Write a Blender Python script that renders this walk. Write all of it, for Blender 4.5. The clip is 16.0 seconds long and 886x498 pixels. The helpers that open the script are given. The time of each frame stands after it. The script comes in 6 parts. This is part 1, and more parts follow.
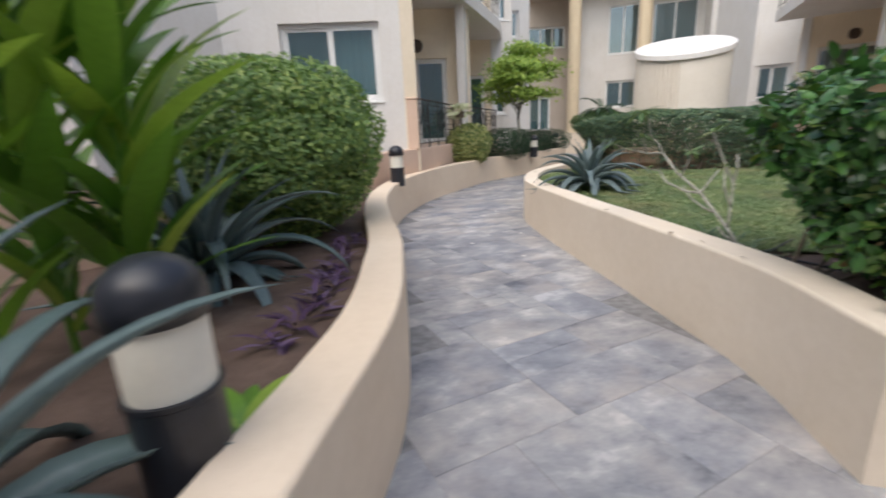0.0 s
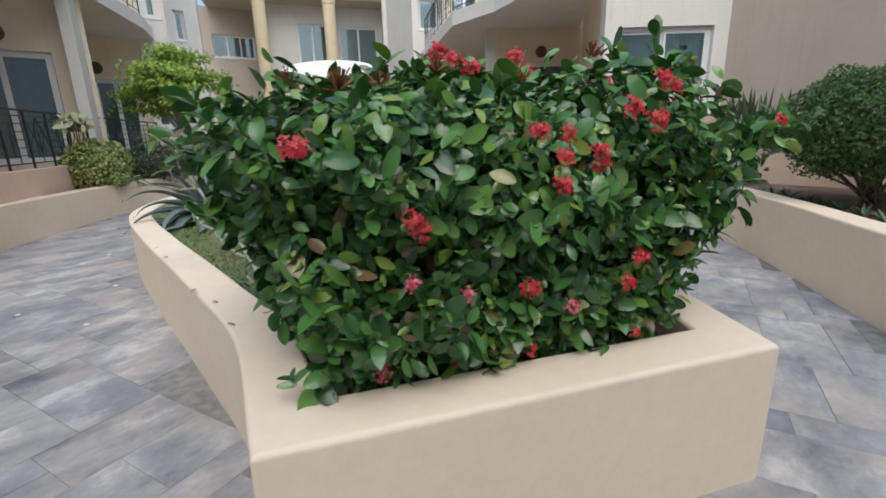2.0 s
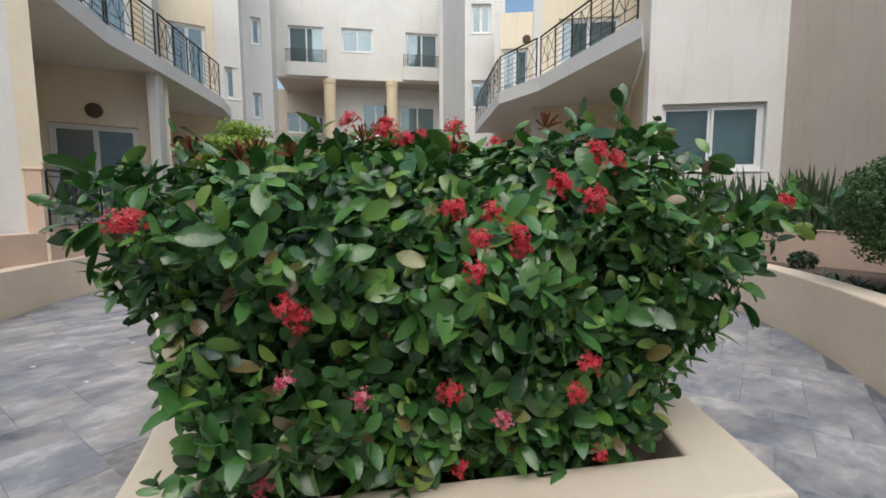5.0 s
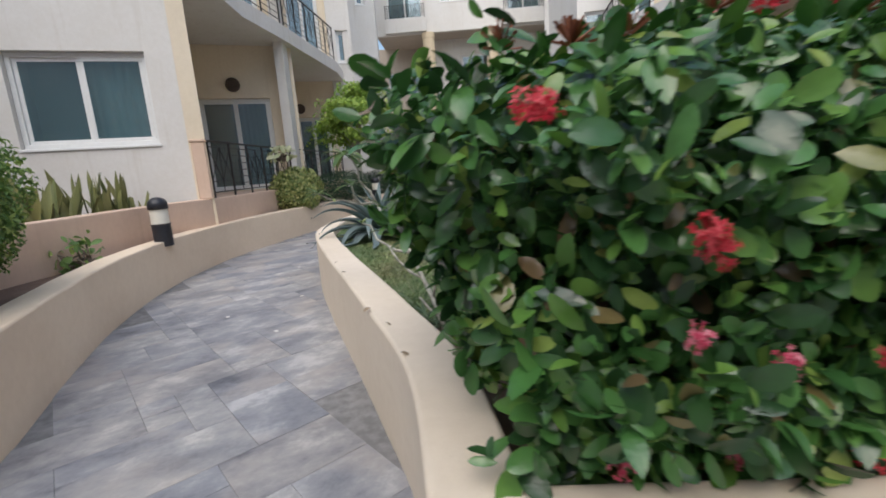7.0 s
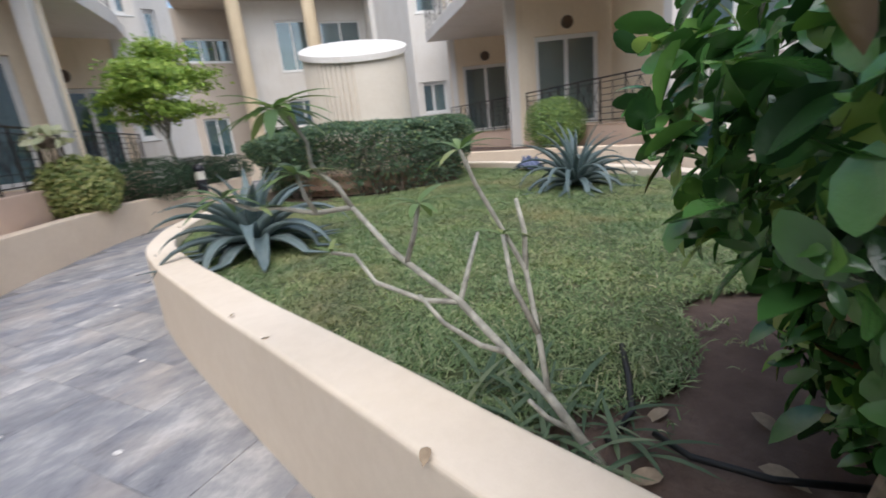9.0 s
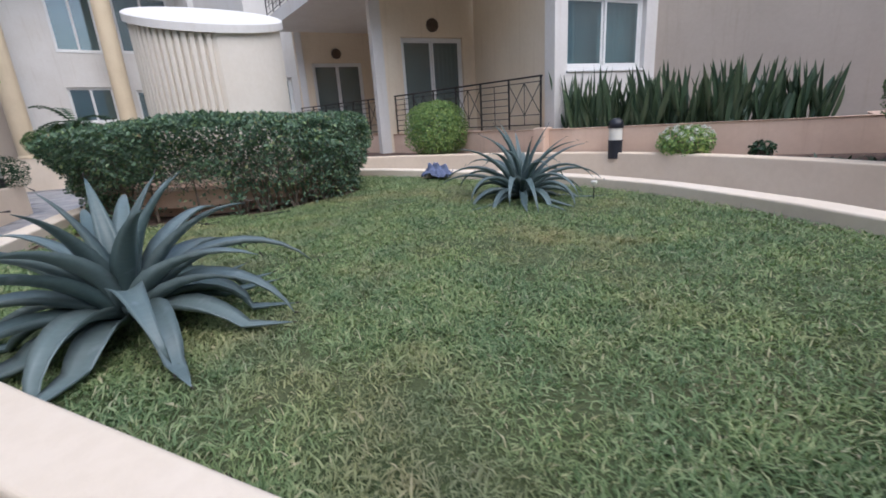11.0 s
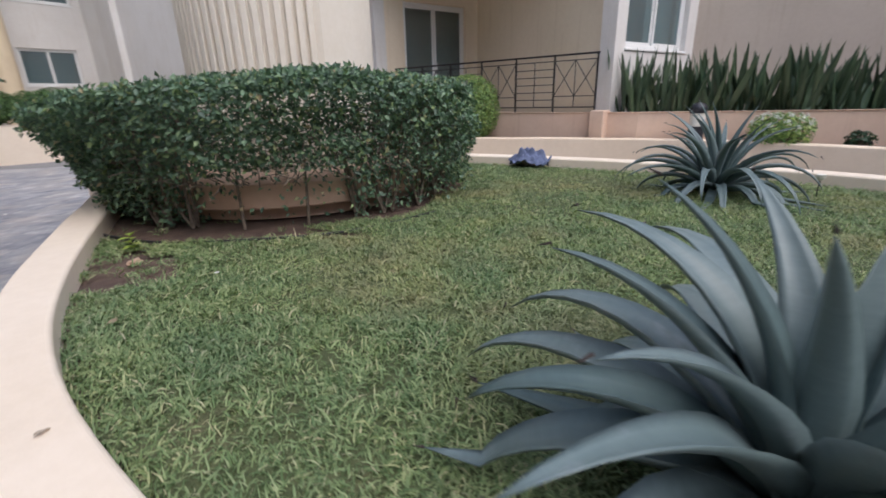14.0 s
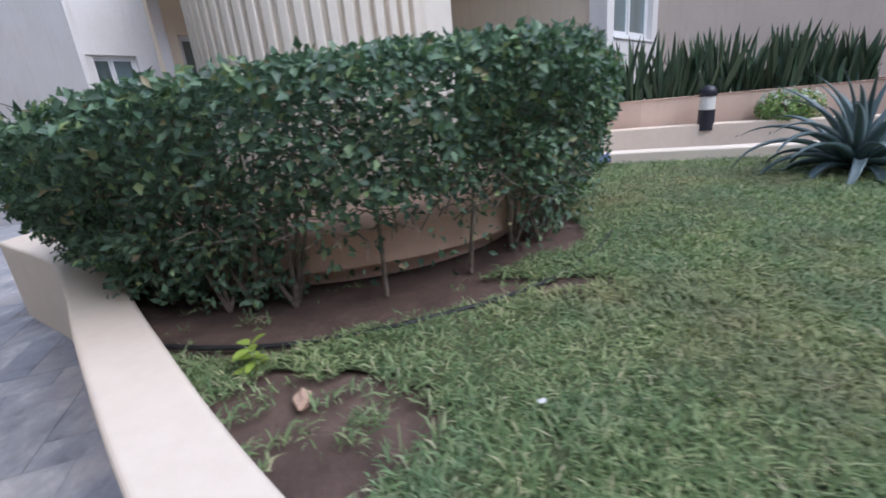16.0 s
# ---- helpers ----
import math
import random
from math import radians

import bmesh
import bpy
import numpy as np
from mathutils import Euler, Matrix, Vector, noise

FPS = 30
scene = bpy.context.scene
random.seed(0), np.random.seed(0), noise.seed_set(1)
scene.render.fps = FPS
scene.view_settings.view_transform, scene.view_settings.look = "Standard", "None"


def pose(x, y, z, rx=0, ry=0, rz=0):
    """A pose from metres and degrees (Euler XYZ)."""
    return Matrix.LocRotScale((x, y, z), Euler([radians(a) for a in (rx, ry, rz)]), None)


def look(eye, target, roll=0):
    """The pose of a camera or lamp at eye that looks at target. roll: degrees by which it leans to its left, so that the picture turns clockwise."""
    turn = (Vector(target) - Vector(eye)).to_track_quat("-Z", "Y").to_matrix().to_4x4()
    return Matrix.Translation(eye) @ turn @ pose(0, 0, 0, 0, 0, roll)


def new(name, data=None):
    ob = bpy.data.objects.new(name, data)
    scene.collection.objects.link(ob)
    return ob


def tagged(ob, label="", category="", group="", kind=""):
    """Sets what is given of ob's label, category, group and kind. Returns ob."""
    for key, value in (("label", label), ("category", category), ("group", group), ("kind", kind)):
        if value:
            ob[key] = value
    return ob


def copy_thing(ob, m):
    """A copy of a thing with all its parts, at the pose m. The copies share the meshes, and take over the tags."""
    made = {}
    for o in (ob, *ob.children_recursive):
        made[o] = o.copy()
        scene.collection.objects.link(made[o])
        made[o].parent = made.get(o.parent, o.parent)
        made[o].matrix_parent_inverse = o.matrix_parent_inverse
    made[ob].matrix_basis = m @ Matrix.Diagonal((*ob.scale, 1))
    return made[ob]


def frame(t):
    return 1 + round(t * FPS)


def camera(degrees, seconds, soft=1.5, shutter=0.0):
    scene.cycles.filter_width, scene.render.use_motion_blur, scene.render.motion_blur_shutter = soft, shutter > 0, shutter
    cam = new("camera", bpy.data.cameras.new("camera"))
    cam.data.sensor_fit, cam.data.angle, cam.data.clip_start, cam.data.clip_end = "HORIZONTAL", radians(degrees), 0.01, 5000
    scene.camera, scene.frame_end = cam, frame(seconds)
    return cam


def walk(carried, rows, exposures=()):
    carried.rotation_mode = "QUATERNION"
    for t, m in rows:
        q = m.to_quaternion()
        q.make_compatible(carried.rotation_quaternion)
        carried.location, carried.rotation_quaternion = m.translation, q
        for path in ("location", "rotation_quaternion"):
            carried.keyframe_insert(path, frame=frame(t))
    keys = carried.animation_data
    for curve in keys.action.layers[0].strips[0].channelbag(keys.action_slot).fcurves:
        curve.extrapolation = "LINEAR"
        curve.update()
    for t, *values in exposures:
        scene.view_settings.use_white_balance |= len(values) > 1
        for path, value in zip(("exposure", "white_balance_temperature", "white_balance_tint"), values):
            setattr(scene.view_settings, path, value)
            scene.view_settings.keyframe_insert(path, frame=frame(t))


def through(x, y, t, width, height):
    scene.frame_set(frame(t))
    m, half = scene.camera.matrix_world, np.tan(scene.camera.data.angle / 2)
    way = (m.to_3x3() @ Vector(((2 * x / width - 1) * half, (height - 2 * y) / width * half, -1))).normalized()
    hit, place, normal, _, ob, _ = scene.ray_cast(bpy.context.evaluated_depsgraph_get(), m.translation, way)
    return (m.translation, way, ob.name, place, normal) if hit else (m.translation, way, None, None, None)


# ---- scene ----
cam = camera(90.2, 16.0, soft=1.7, shutter=0.3)
PATH = [
    (0, (0.799, 0.801, 1.397), (0.658, 2.728, 0.879), -2.7),
    (0.5, (1.26, 1.037, 1.361), (1.66, 2.922, 0.826), -0.1),
    (1, (1.582, 1.11, 1.439), (2.44, 2.838, 0.911), -1.7),
    (1.5, (1.946, 1.127, 1.444), (2.927, 2.797, 0.943), -2.4),
    (2, (2.233, 1.172, 1.444), (3.196, 2.851, 0.942), -1.6),
    (2.5, (2.487, 1.277, 1.454), (3.444, 2.987, 1.053), -1.8),
    (3, (2.634, 1.271, 1.47), (3.545, 3.016, 1.119), -2.1),
    (3.5, (2.704, 1.204, 1.462), (3.566, 2.988, 1.19), -1.8),
    (5.8, (2.709, 1.162, 1.445), (3.452, 3.008, 1.248), -0.7),
    (6, (2.704, 1.219, 1.429), (3.422, 3.072, 1.201), -1.3),
    (6.5, (2.505, 1.368, 1.39), (3.065, 3.267, 1.107), -0.8),
    (7, (2.207, 1.635, 1.351), (2.55, 3.57, 0.979), -4.0),
    (7.5, (2.048, 1.917, 1.328), (2.381, 3.851, 0.939), -5.0),
    (8, (1.918, 2.335, 1.332), (2.246, 4.262, 0.906), -4.8),
    (8.5, (1.781, 2.787, 1.35), (2.418, 4.625, 0.885), -6.4),
    (9, (1.803, 3.13, 1.36), (2.817, 4.771, 0.834), -6.1),
    (9.2, (1.846, 3.247, 1.388), (3.015, 4.771, 0.831), -6.9),
    (10.3, (1.68, 4.15, 1.386), (3.08, 5.47, 0.826), -5.0),
    (11.5, (1.762, 5.105, 1.351), (3.365, 6.162, 0.792), -3.3),
    (12, (1.707, 5.5, 1.365), (3.283, 6.589, 0.79), -3.5),
    (12.5, (1.639, 5.913, 1.393), (3.202, 7.025, 0.828), -3.4),
    (13, (1.54, 6.321, 1.4), (3.092, 7.435, 0.808), -3.7),
    (13.5, (1.495, 6.853, 1.365), (3.102, 7.867, 0.739), -2.7),
    (14, (1.517, 7.363, 1.366), (3.233, 8.163, 0.724), -1.5),
    (14.5, (1.537, 7.831, 1.374), (3.359, 8.302, 0.695), -3.4),
    (15, (1.672, 8.324, 1.339), (3.514, 8.665, 0.638), -3.9),
    (15.5, (1.798, 8.828, 1.348), (3.653, 9.188, 0.693), -3),
    (16, (1.938, 9.327, 1.325), (3.794, 9.736, 0.702), -5.5),
]
walk(cam, [(t, look(eye, aim, lean)) for t, eye, aim, lean in PATH], [(0, 0.62, 6500, 10), (0.5, 0.5, 6400, 7), (2, 0.46, 6350, 6), (3, 0.36, 6450, 6), (6, 0.34, 6450, 6), (7.5, 0.54, 6300, 10), (8, 0.72, 6300, 10), (9, 0.62, 6250, 10), (11.5, 0.52, 5800, 13), (13.5, 0.5, 5950, 13), (14, 0.5, 6150, 14), (14.5, 0.6, 5950, 14), (15, 0.64, 5700, 14), (15.5, 0.6, 5450, 13), (16, 0.62, 5500, 14)])


from mathutils.geometry import tessellate_polygon
# ---- world and light ----
world = bpy.data.worlds.new("sky")
scene.world = world
world.use_nodes = True
wn = world.node_tree
sky = wn.nodes.new("ShaderNodeTexSky")
sky.sky_type, sky.sun_disc = "NISHITA", False
sky.sun_elevation, sky.sun_rotation = radians(54), radians(202)
sky.air_density, sky.dust_density, sky.ozone_density = 1.2, 3.0, 1.5
wn.links.new(sky.outputs[0], wn.nodes["Background"].inputs[0])
wn.nodes["Background"].inputs[1].default_value = 0.14

sun = new("sun", bpy.data.lights.new("sun", "SUN"))
sun.data.energy, sun.data.angle, sun.data.color = 1.65, radians(80), (1.0, 0.985, 0.96)
sun.matrix_world = look((0, 0, 0), (0.22, 0.54, -0.81))

# ---- materials ----
def material(name, rough=0.8, metal=0.0, spec=0.5):
    m = bpy.data.materials.new(name)
    m.use_nodes = True
    b = m.node_tree.nodes["Principled BSDF"]
    b.inputs["Roughness"].default_value = rough
    b.inputs["Metallic"].default_value = metal
    b.inputs["Specular IOR Level"].default_value = spec
    return m, m.node_tree, b


def ramp(nt, fac, stops):
    r = nt.nodes.new("ShaderNodeValToRGB")
    while len(r.color_ramp.elements) < len(stops):
        r.color_ramp.elements.new(0.5)
    for e, (p, c) in zip(r.color_ramp.elements, stops):
        e.position, e.color = p, (*c, 1)
    nt.links.new(fac, r.inputs[0])
    return r.outputs[0]


def noise_tex(nt, scale, detail=4.0, coord="Object", rough=0.55, vec=None):
    n = nt.nodes.new("ShaderNodeTexNoise")
    n.inputs["Scale"].default_value, n.inputs["Detail"].default_value = scale, detail
    n.inputs["Roughness"].default_value = rough
    if vec is None:
        c = nt.nodes.new("ShaderNodeTexCoord")
        vec = c.outputs[coord]
    nt.links.new(vec, n.inputs["Vector"])
    return n.outputs[0]


def mix(nt, fac, a, b, kind="MIX"):
    n = nt.nodes.new("ShaderNodeMix")
    n.data_type, n.blend_type = "RGBA", kind
    for sock, v in ((n.inputs[0], fac), (n.inputs[6], a), (n.inputs[7], b)):
        if isinstance(v, (int, float)):
            sock.default_value = v
        elif isinstance(v, tuple):
            sock.default_value = (*v, 1)
        else:
            nt.links.new(v, sock)
    return n.outputs[2]


def bump(nt, b, height, strength, dist=0.01):
    n = nt.nodes.new("ShaderNodeBump")
    n.inputs["Strength"].default_value, n.inputs["Distance"].default_value = strength, dist
    nt.links.new(height, n.inputs["Height"])
    nt.links.new(n.outputs[0], b.inputs["Normal"])


def plaster(name, base, dark, fine=90.0, streak=True, strength=0.25):
    """Painted render: faint mottling, thin vertical dirt streaks, sandy relief."""
    m, nt, b = material(name, 0.85)
    big = noise_tex(nt, 0.9, 5)
    col = ramp(nt, big, [(0.3, dark), (0.62, base)])
    if streak:
        tc = nt.nodes.new("ShaderNodeTexCoord")
        mp = nt.nodes.new("ShaderNodeMapping")
        mp.inputs["Scale"].default_value = (5.0, 5.0, 0.35)
        nt.links.new(tc.outputs["Object"], mp.inputs[0])
        s = noise_tex(nt, 1.6, 6, vec=mp.outputs[0])
        s2 = ramp(nt, s, [(0.56, (1, 1, 1)), (0.78, (0.86, 0.83, 0.79))])
        col = mix(nt, 0.75, col, s2, "MULTIPLY")
    sp = noise_tex(nt, 14, 6, rough=0.7)
    col = mix(nt, 0.5, col, ramp(nt, sp, [(0.4, (0.93, 0.92, 0.9)), (0.6, (1, 1, 1))]), "MULTIPLY")
    nt.links.new(col, b.inputs["Base Color"])
    bump(nt, b, noise_tex(nt, fine, 4), strength, 0.004)
    return m


def plain(name, col, rough=0.6, metal=0.0, vary=0.12, scale=20.0, relief=0.0):
    m, nt, b = material(name, rough, metal)
    lo = tuple(c * (1 - vary) for c in col)
    nt.links.new(ramp(nt, noise_tex(nt, scale, 5), [(0.35, lo), (0.65, col)]), b.inputs["Base Color"])
    if relief:
        bump(nt, b, noise_tex(nt, scale * 4, 4), relief, 0.003)
    return m


def leafy(name, stops, rough=0.45, spec=0.5, through=0.25, object_random=False, grain=30.0, patches=None, relief=0.0):
    """Leaves: each island (or object) takes its own shade; some light comes through."""
    m, nt, b = material(name, rough, 0.0, spec)
    if object_random:
        r = nt.nodes.new("ShaderNodeObjectInfo").outputs["Random"]
    else:
        r = nt.nodes.new("ShaderNodeNewGeometry").outputs["Random Per Island"]
    col = ramp(nt, r, stops)
    col = mix(nt, 0.5, col, ramp(nt, noise_tex(nt, grain, 3), [(0.3, (0.7, 0.72, 0.68)), (0.7, (1, 1, 1))]), "MULTIPLY")
    if patches:
        col = mix(nt, ramp(nt, noise_tex(nt, 0.9, 5, rough=0.65), [(0.5, (0, 0, 0)), (0.7, (0.75, 0.75, 0.75))]), col, patches)
        col = mix(nt, 1.0, col, ramp(nt, noise_tex(nt, 2.3, 4), [(0.35, (0.78, 0.86, 0.9)), (0.65, (1.1, 1.08, 1.0))]), "MULTIPLY")
    nt.links.new(col, b.inputs["Base Color"])
    if relief:
        bump(nt, b, noise_tex(nt, 70, 3), relief, 0.004)
    if through:
        t = nt.nodes.new("ShaderNodeBsdfTranslucent")
        nt.links.new(mix(nt, 0.6, col, (0.25, 0.4, 0.05), "SOFT_LIGHT"), t.inputs[0])
        s = nt.nodes.new("ShaderNodeMixShader")
        s.inputs[0].default_value = through
        out = nt.nodes["Material Output"]
        nt.links.new(b.outputs[0], s.inputs[1])
        nt.links.new(t.outputs[0], s.inputs[2])
        nt.links.new(s.outputs[0], out.inputs[0])
    return m


CREAM = plaster("cream_paint", (0.8, 0.695, 0.57), (0.74, 0.63, 0.5), streak=False)
TAN = plaster("tan_wall_paint", (0.8, 0.665, 0.515), (0.73, 0.59, 0.445), streak=False)
WHITE = plaster("off_white_wall_paint", (0.74, 0.715, 0.68), (0.69, 0.66, 0.615))
BEIGE = plaster("beige_wall_paint", (0.82, 0.71, 0.55), (0.77, 0.66, 0.5))
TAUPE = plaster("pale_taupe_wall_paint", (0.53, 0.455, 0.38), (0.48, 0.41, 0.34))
PEACH = plaster("peach_wall_paint", (0.72, 0.54, 0.42), (0.64, 0.46, 0.35))
SAND = plaster("sand_column_paint", (0.72, 0.6, 0.42), (0.66, 0.54, 0.37))
DRUM = plaster("pale_shaft_paint", (0.8, 0.74, 0.65), (0.74, 0.67, 0.57), streak=False)
CLAY = plaster("terracotta_paint", (0.68, 0.48, 0.36), (0.58, 0.39, 0.28))
UPVC = plain("white_window_plastic", (0.8, 0.8, 0.78), 0.4, vary=0.05)
IRON = plain("dark_wrought_iron", (0.035, 0.03, 0.028), 0.5, 0.3, 0.3, 40)
BLACK = plain("charcoal_coated_metal", (0.022, 0.024, 0.032), 0.38, 0.0, 0.25, 30)
MILK = plain("milky_lamp_plastic", (0.78, 0.75, 0.66), 0.35, vary=0.06)
LAMPB = plain("bronze_wall_lamp", (0.13, 0.09, 0.065), 0.6, 0.2, 0.4, 30)
BARK = plain("grey_bark", (0.5, 0.48, 0.41), 0.85, vary=0.45, scale=25, relief=0.5)
TWIG = plain("brown_twig", (0.24, 0.19, 0.145), 0.9, vary=0.5, scale=30, relief=0.4)
RUBBER = plain("black_irrigation_pipe", (0.018, 0.018, 0.018), 0.55, vary=0.3)
CLOTHM = plain("blue_grey_cloth", (0.14, 0.17, 0.28), 0.9, vary=0.4, scale=14, relief=0.4)
# grey that puts the dimness of unseen rooms into the colour
ROOMSHADE = plain("room_shade_grey", (0.3, 0.3, 0.3), 0.9)
CURTAIN = plain("grey_curtain", (0.4, 0.4, 0.4), 0.9, vary=0.3, scale=8)
DRYLEAF = plain("dry_leaf", (0.44, 0.33, 0.22), 0.8, vary=0.4, scale=25)
STONEC = plain("pale_brick_chip", (0.62, 0.42, 0.3), 0.9, vary=0.3, scale=20, relief=0.4)
LITTER = plain("pale_litter", (0.75, 0.73, 0.7), 0.7)

IXLEAF = leafy("ixora_leaf", [(0.0, (0.026, 0.07, 0.026)), (0.35, (0.062, 0.165, 0.045)), (0.7, (0.1, 0.245, 0.06)), (0.9, (0.16, 0.31, 0.06)), (0.965, (0.27, 0.36, 0.08)), (0.985, (0.22, 0.17, 0.07)), (1.0, (0.17, 0.11, 0.06))], 0.23, 0.65, 0.12, relief=0.35)
IXLEAF_ONE = leafy("ixora_top_leaf", [(0.0, (0.04, 0.115, 0.035)), (0.6, (0.075, 0.2, 0.05)), (0.9, (0.14, 0.28, 0.055)), (1.0, (0.24, 0.34, 0.08))], 0.23, 0.65, 0.15, True, relief=0.35)
HEDGE = leafy("hedge_leaf", [(0.0, (0.075, 0.12, 0.085)), (0.5, (0.125, 0.215, 0.135)), (0.85, (0.2, 0.31, 0.18)), (0.96, (0.32, 0.42, 0.18)), (1.0, (0.34, 0.26, 0.16))], 0.42, 0.45)
DEEP = leafy("deep_green_bush_leaf", [(0.0, (0.045, 0.095, 0.035)), (0.5, (0.085, 0.165, 0.055)), (0.9, (0.14, 0.25, 0.08)), (1.0, (0.22, 0.32, 0.1))], 0.42, 0.4)
BALL = leafy("clipped_bush_leaf", [(0.0, (0.12, 0.215, 0.07)), (0.5, (0.215, 0.34, 0.115)), (0.85, (0.36, 0.48, 0.14)), (1.0, (0.46, 0.54, 0.18))], 0.45, 0.4)
LIME = leafy("lime_tree_leaf", [(0.0, (0.2, 0.32, 0.05)), (0.5, (0.3, 0.45, 0.075)), (1.0, (0.45, 0.56, 0.11))], 0.45, 0.4)
CROTON = leafy("variegated_leaf", [(0.0, (0.13, 0.2, 0.06)), (0.5, (0.33, 0.38, 0.12)), (1.0, (0.62, 0.6, 0.26))], 0.4)
PALE = leafy("pale_yellow_leaf", [(0.0, (0.55, 0.58, 0.36)), (1.0, (0.7, 0.7, 0.46))], 0.5)
DARKB = leafy("dark_bush_leaf", [(0.0, (0.02, 0.045, 0.025)), (0.6, (0.035, 0.08, 0.04)), (1.0, (0.06, 0.12, 0.05))], 0.45, 0.4)
PURPLE = leafy("purple_leaf", [(0.0, (0.06, 0.025, 0.07)), (0.6, (0.12, 0.06, 0.15)), (1.0, (0.22, 0.15, 0.26))], 0.5)
PLUML = leafy("plumeria_leaf", [(0.0, (0.1, 0.17, 0.06)), (0.7, (0.2, 0.3, 0.11)), (1.0, (0.32, 0.36, 0.15))], 0.45, 0.4, 0.25, True)
GRASS = leafy("lawn_blade", [(0.0, (0.13, 0.2, 0.085)), (0.45, (0.235, 0.32, 0.145)), (0.8, (0.345, 0.42, 0.21)), (0.93, (0.46, 0.48, 0.26)), (1.0, (0.56, 0.5, 0.34))], 0.55, 0.3, 0.25, patches=(0.36, 0.3, 0.17))
CANE = leafy("strap_leaf", [(0.0, (0.1, 0.22, 0.03)), (0.6, (0.2, 0.38, 0.05)), (1.0, (0.4, 0.52, 0.09))], 0.4, 0.5, 0.25, True)
TWIG2 = plain("pale_dry_twig", (0.27, 0.225, 0.18), 0.9, vary=0.5, scale=30)
WEED = leafy("weed_leaf", [(0.0, (0.08, 0.13, 0.07)), (0.6, (0.14, 0.2, 0.11)), (1.0, (0.24, 0.28, 0.16))], 0.5, 0.4, 0.25, True)
RED = leafy("red_flower", [(0.0, (0.6, 0.025, 0.045)), (0.6, (0.76, 0.05, 0.08)), (1.0, (0.82, 0.16, 0.18))], 0.5, 0.3, 0.2)
PINK = leafy("pink_flower", [(0.0, (0.55, 0.04, 0.1)), (0.5, (0.72, 0.12, 0.2)), (1.0, (0.85, 0.4, 0.45))], 0.5, 0.3, 0.2)
BUD = leafy("rusty_bud", [(0.0, (0.2, 0.06, 0.03)), (1.0, (0.38, 0.14, 0.08))], 0.6, 0.3, 0.1)
WHITEFL = leafy("white_flower", [(0.0, (0.75, 0.75, 0.7)), (1.0, (0.85, 0.85, 0.82))], 0.5, 0.3, 0.2)


def agave_skin(name, a, b_, edge):
    m, nt, b = material(name, 0.42, 0.0, 0.5)
    r = nt.nodes.new("ShaderNodeObjectInfo").outputs["Random"]
    col = ramp(nt, r, [(0.0, a), (1.0, b_)])
    tc = nt.nodes.new("ShaderNodeTexCoord")
    mp = nt.nodes.new("ShaderNodeMapping")
    mp.inputs["Scale"].default_value = (30, 2, 30)
    nt.links.new(tc.outputs["Object"], mp.inputs[0])
    col = mix(nt, 0.6, col, ramp(nt, noise_tex(nt, 2.0, 5, vec=mp.outputs[0]), [(0.3, (0.72, 0.75, 0.78)), (0.7, (1, 1, 1))]), "MULTIPLY")
    col = mix(nt, ramp(nt, noise_tex(nt, 9, 5), [(0.62, (0, 0, 0)), (0.75, (0.45, 0.45, 0.45))]), col, edge)
    nt.links.new(col, b.inputs["Base Color"])
    bump(nt, b, noise_tex(nt, 60, 3), 0.15, 0.003)
    return m


AGAVE = agave_skin("agave_leaf", (0.085, 0.13, 0.127), (0.17, 0.222, 0.222), (0.3, 0.345, 0.365))
SPINE = plain("agave_spine", (0.05, 0.035, 0.03), 0.6)
SANS = agave_skin("snake_plant_leaf", (0.045, 0.085, 0.045), (0.09, 0.13, 0.065), (0.14, 0.18, 0.1))
SANSY = agave_skin("snake_plant_pale_leaf", (0.14, 0.165, 0.06), (0.32, 0.31, 0.12), (0.42, 0.38, 0.18))


def soil_material():
    m, nt, b = material("red_brown_soil", 0.95)
    c = ramp(nt, noise_tex(nt, 3, 8, rough=0.7), [(0.3, (0.075, 0.048, 0.038)), (0.55, (0.14, 0.092, 0.07)), (0.75, (0.22, 0.155, 0.12))])
    nt.links.new(c, b.inputs["Base Color"])
    bump(nt, b, noise_tex(nt, 25, 8, rough=0.7), 0.8, 0.02)
    return m


SOIL = soil_material()


def turf_material():
    m, nt, b = material("turf_base", 0.95)
    c = ramp(nt, noise_tex(nt, 1.6, 6, rough=0.65), [(0.3, (0.07, 0.1, 0.035)), (0.6, (0.105, 0.125, 0.05)), (0.78, (0.19, 0.15, 0.085))])
    c = mix(nt, 0.6, c, ramp(nt, noise_tex(nt, 60, 4), [(0.3, (0.5, 0.5, 0.5)), (0.7, (1, 1, 1))]), "MULTIPLY")
    nt.links.new(c, b.inputs["Base Color"])
    bump(nt, b, noise_tex(nt, 80, 5), 0.8, 0.02)
    return m


TURF = turf_material()


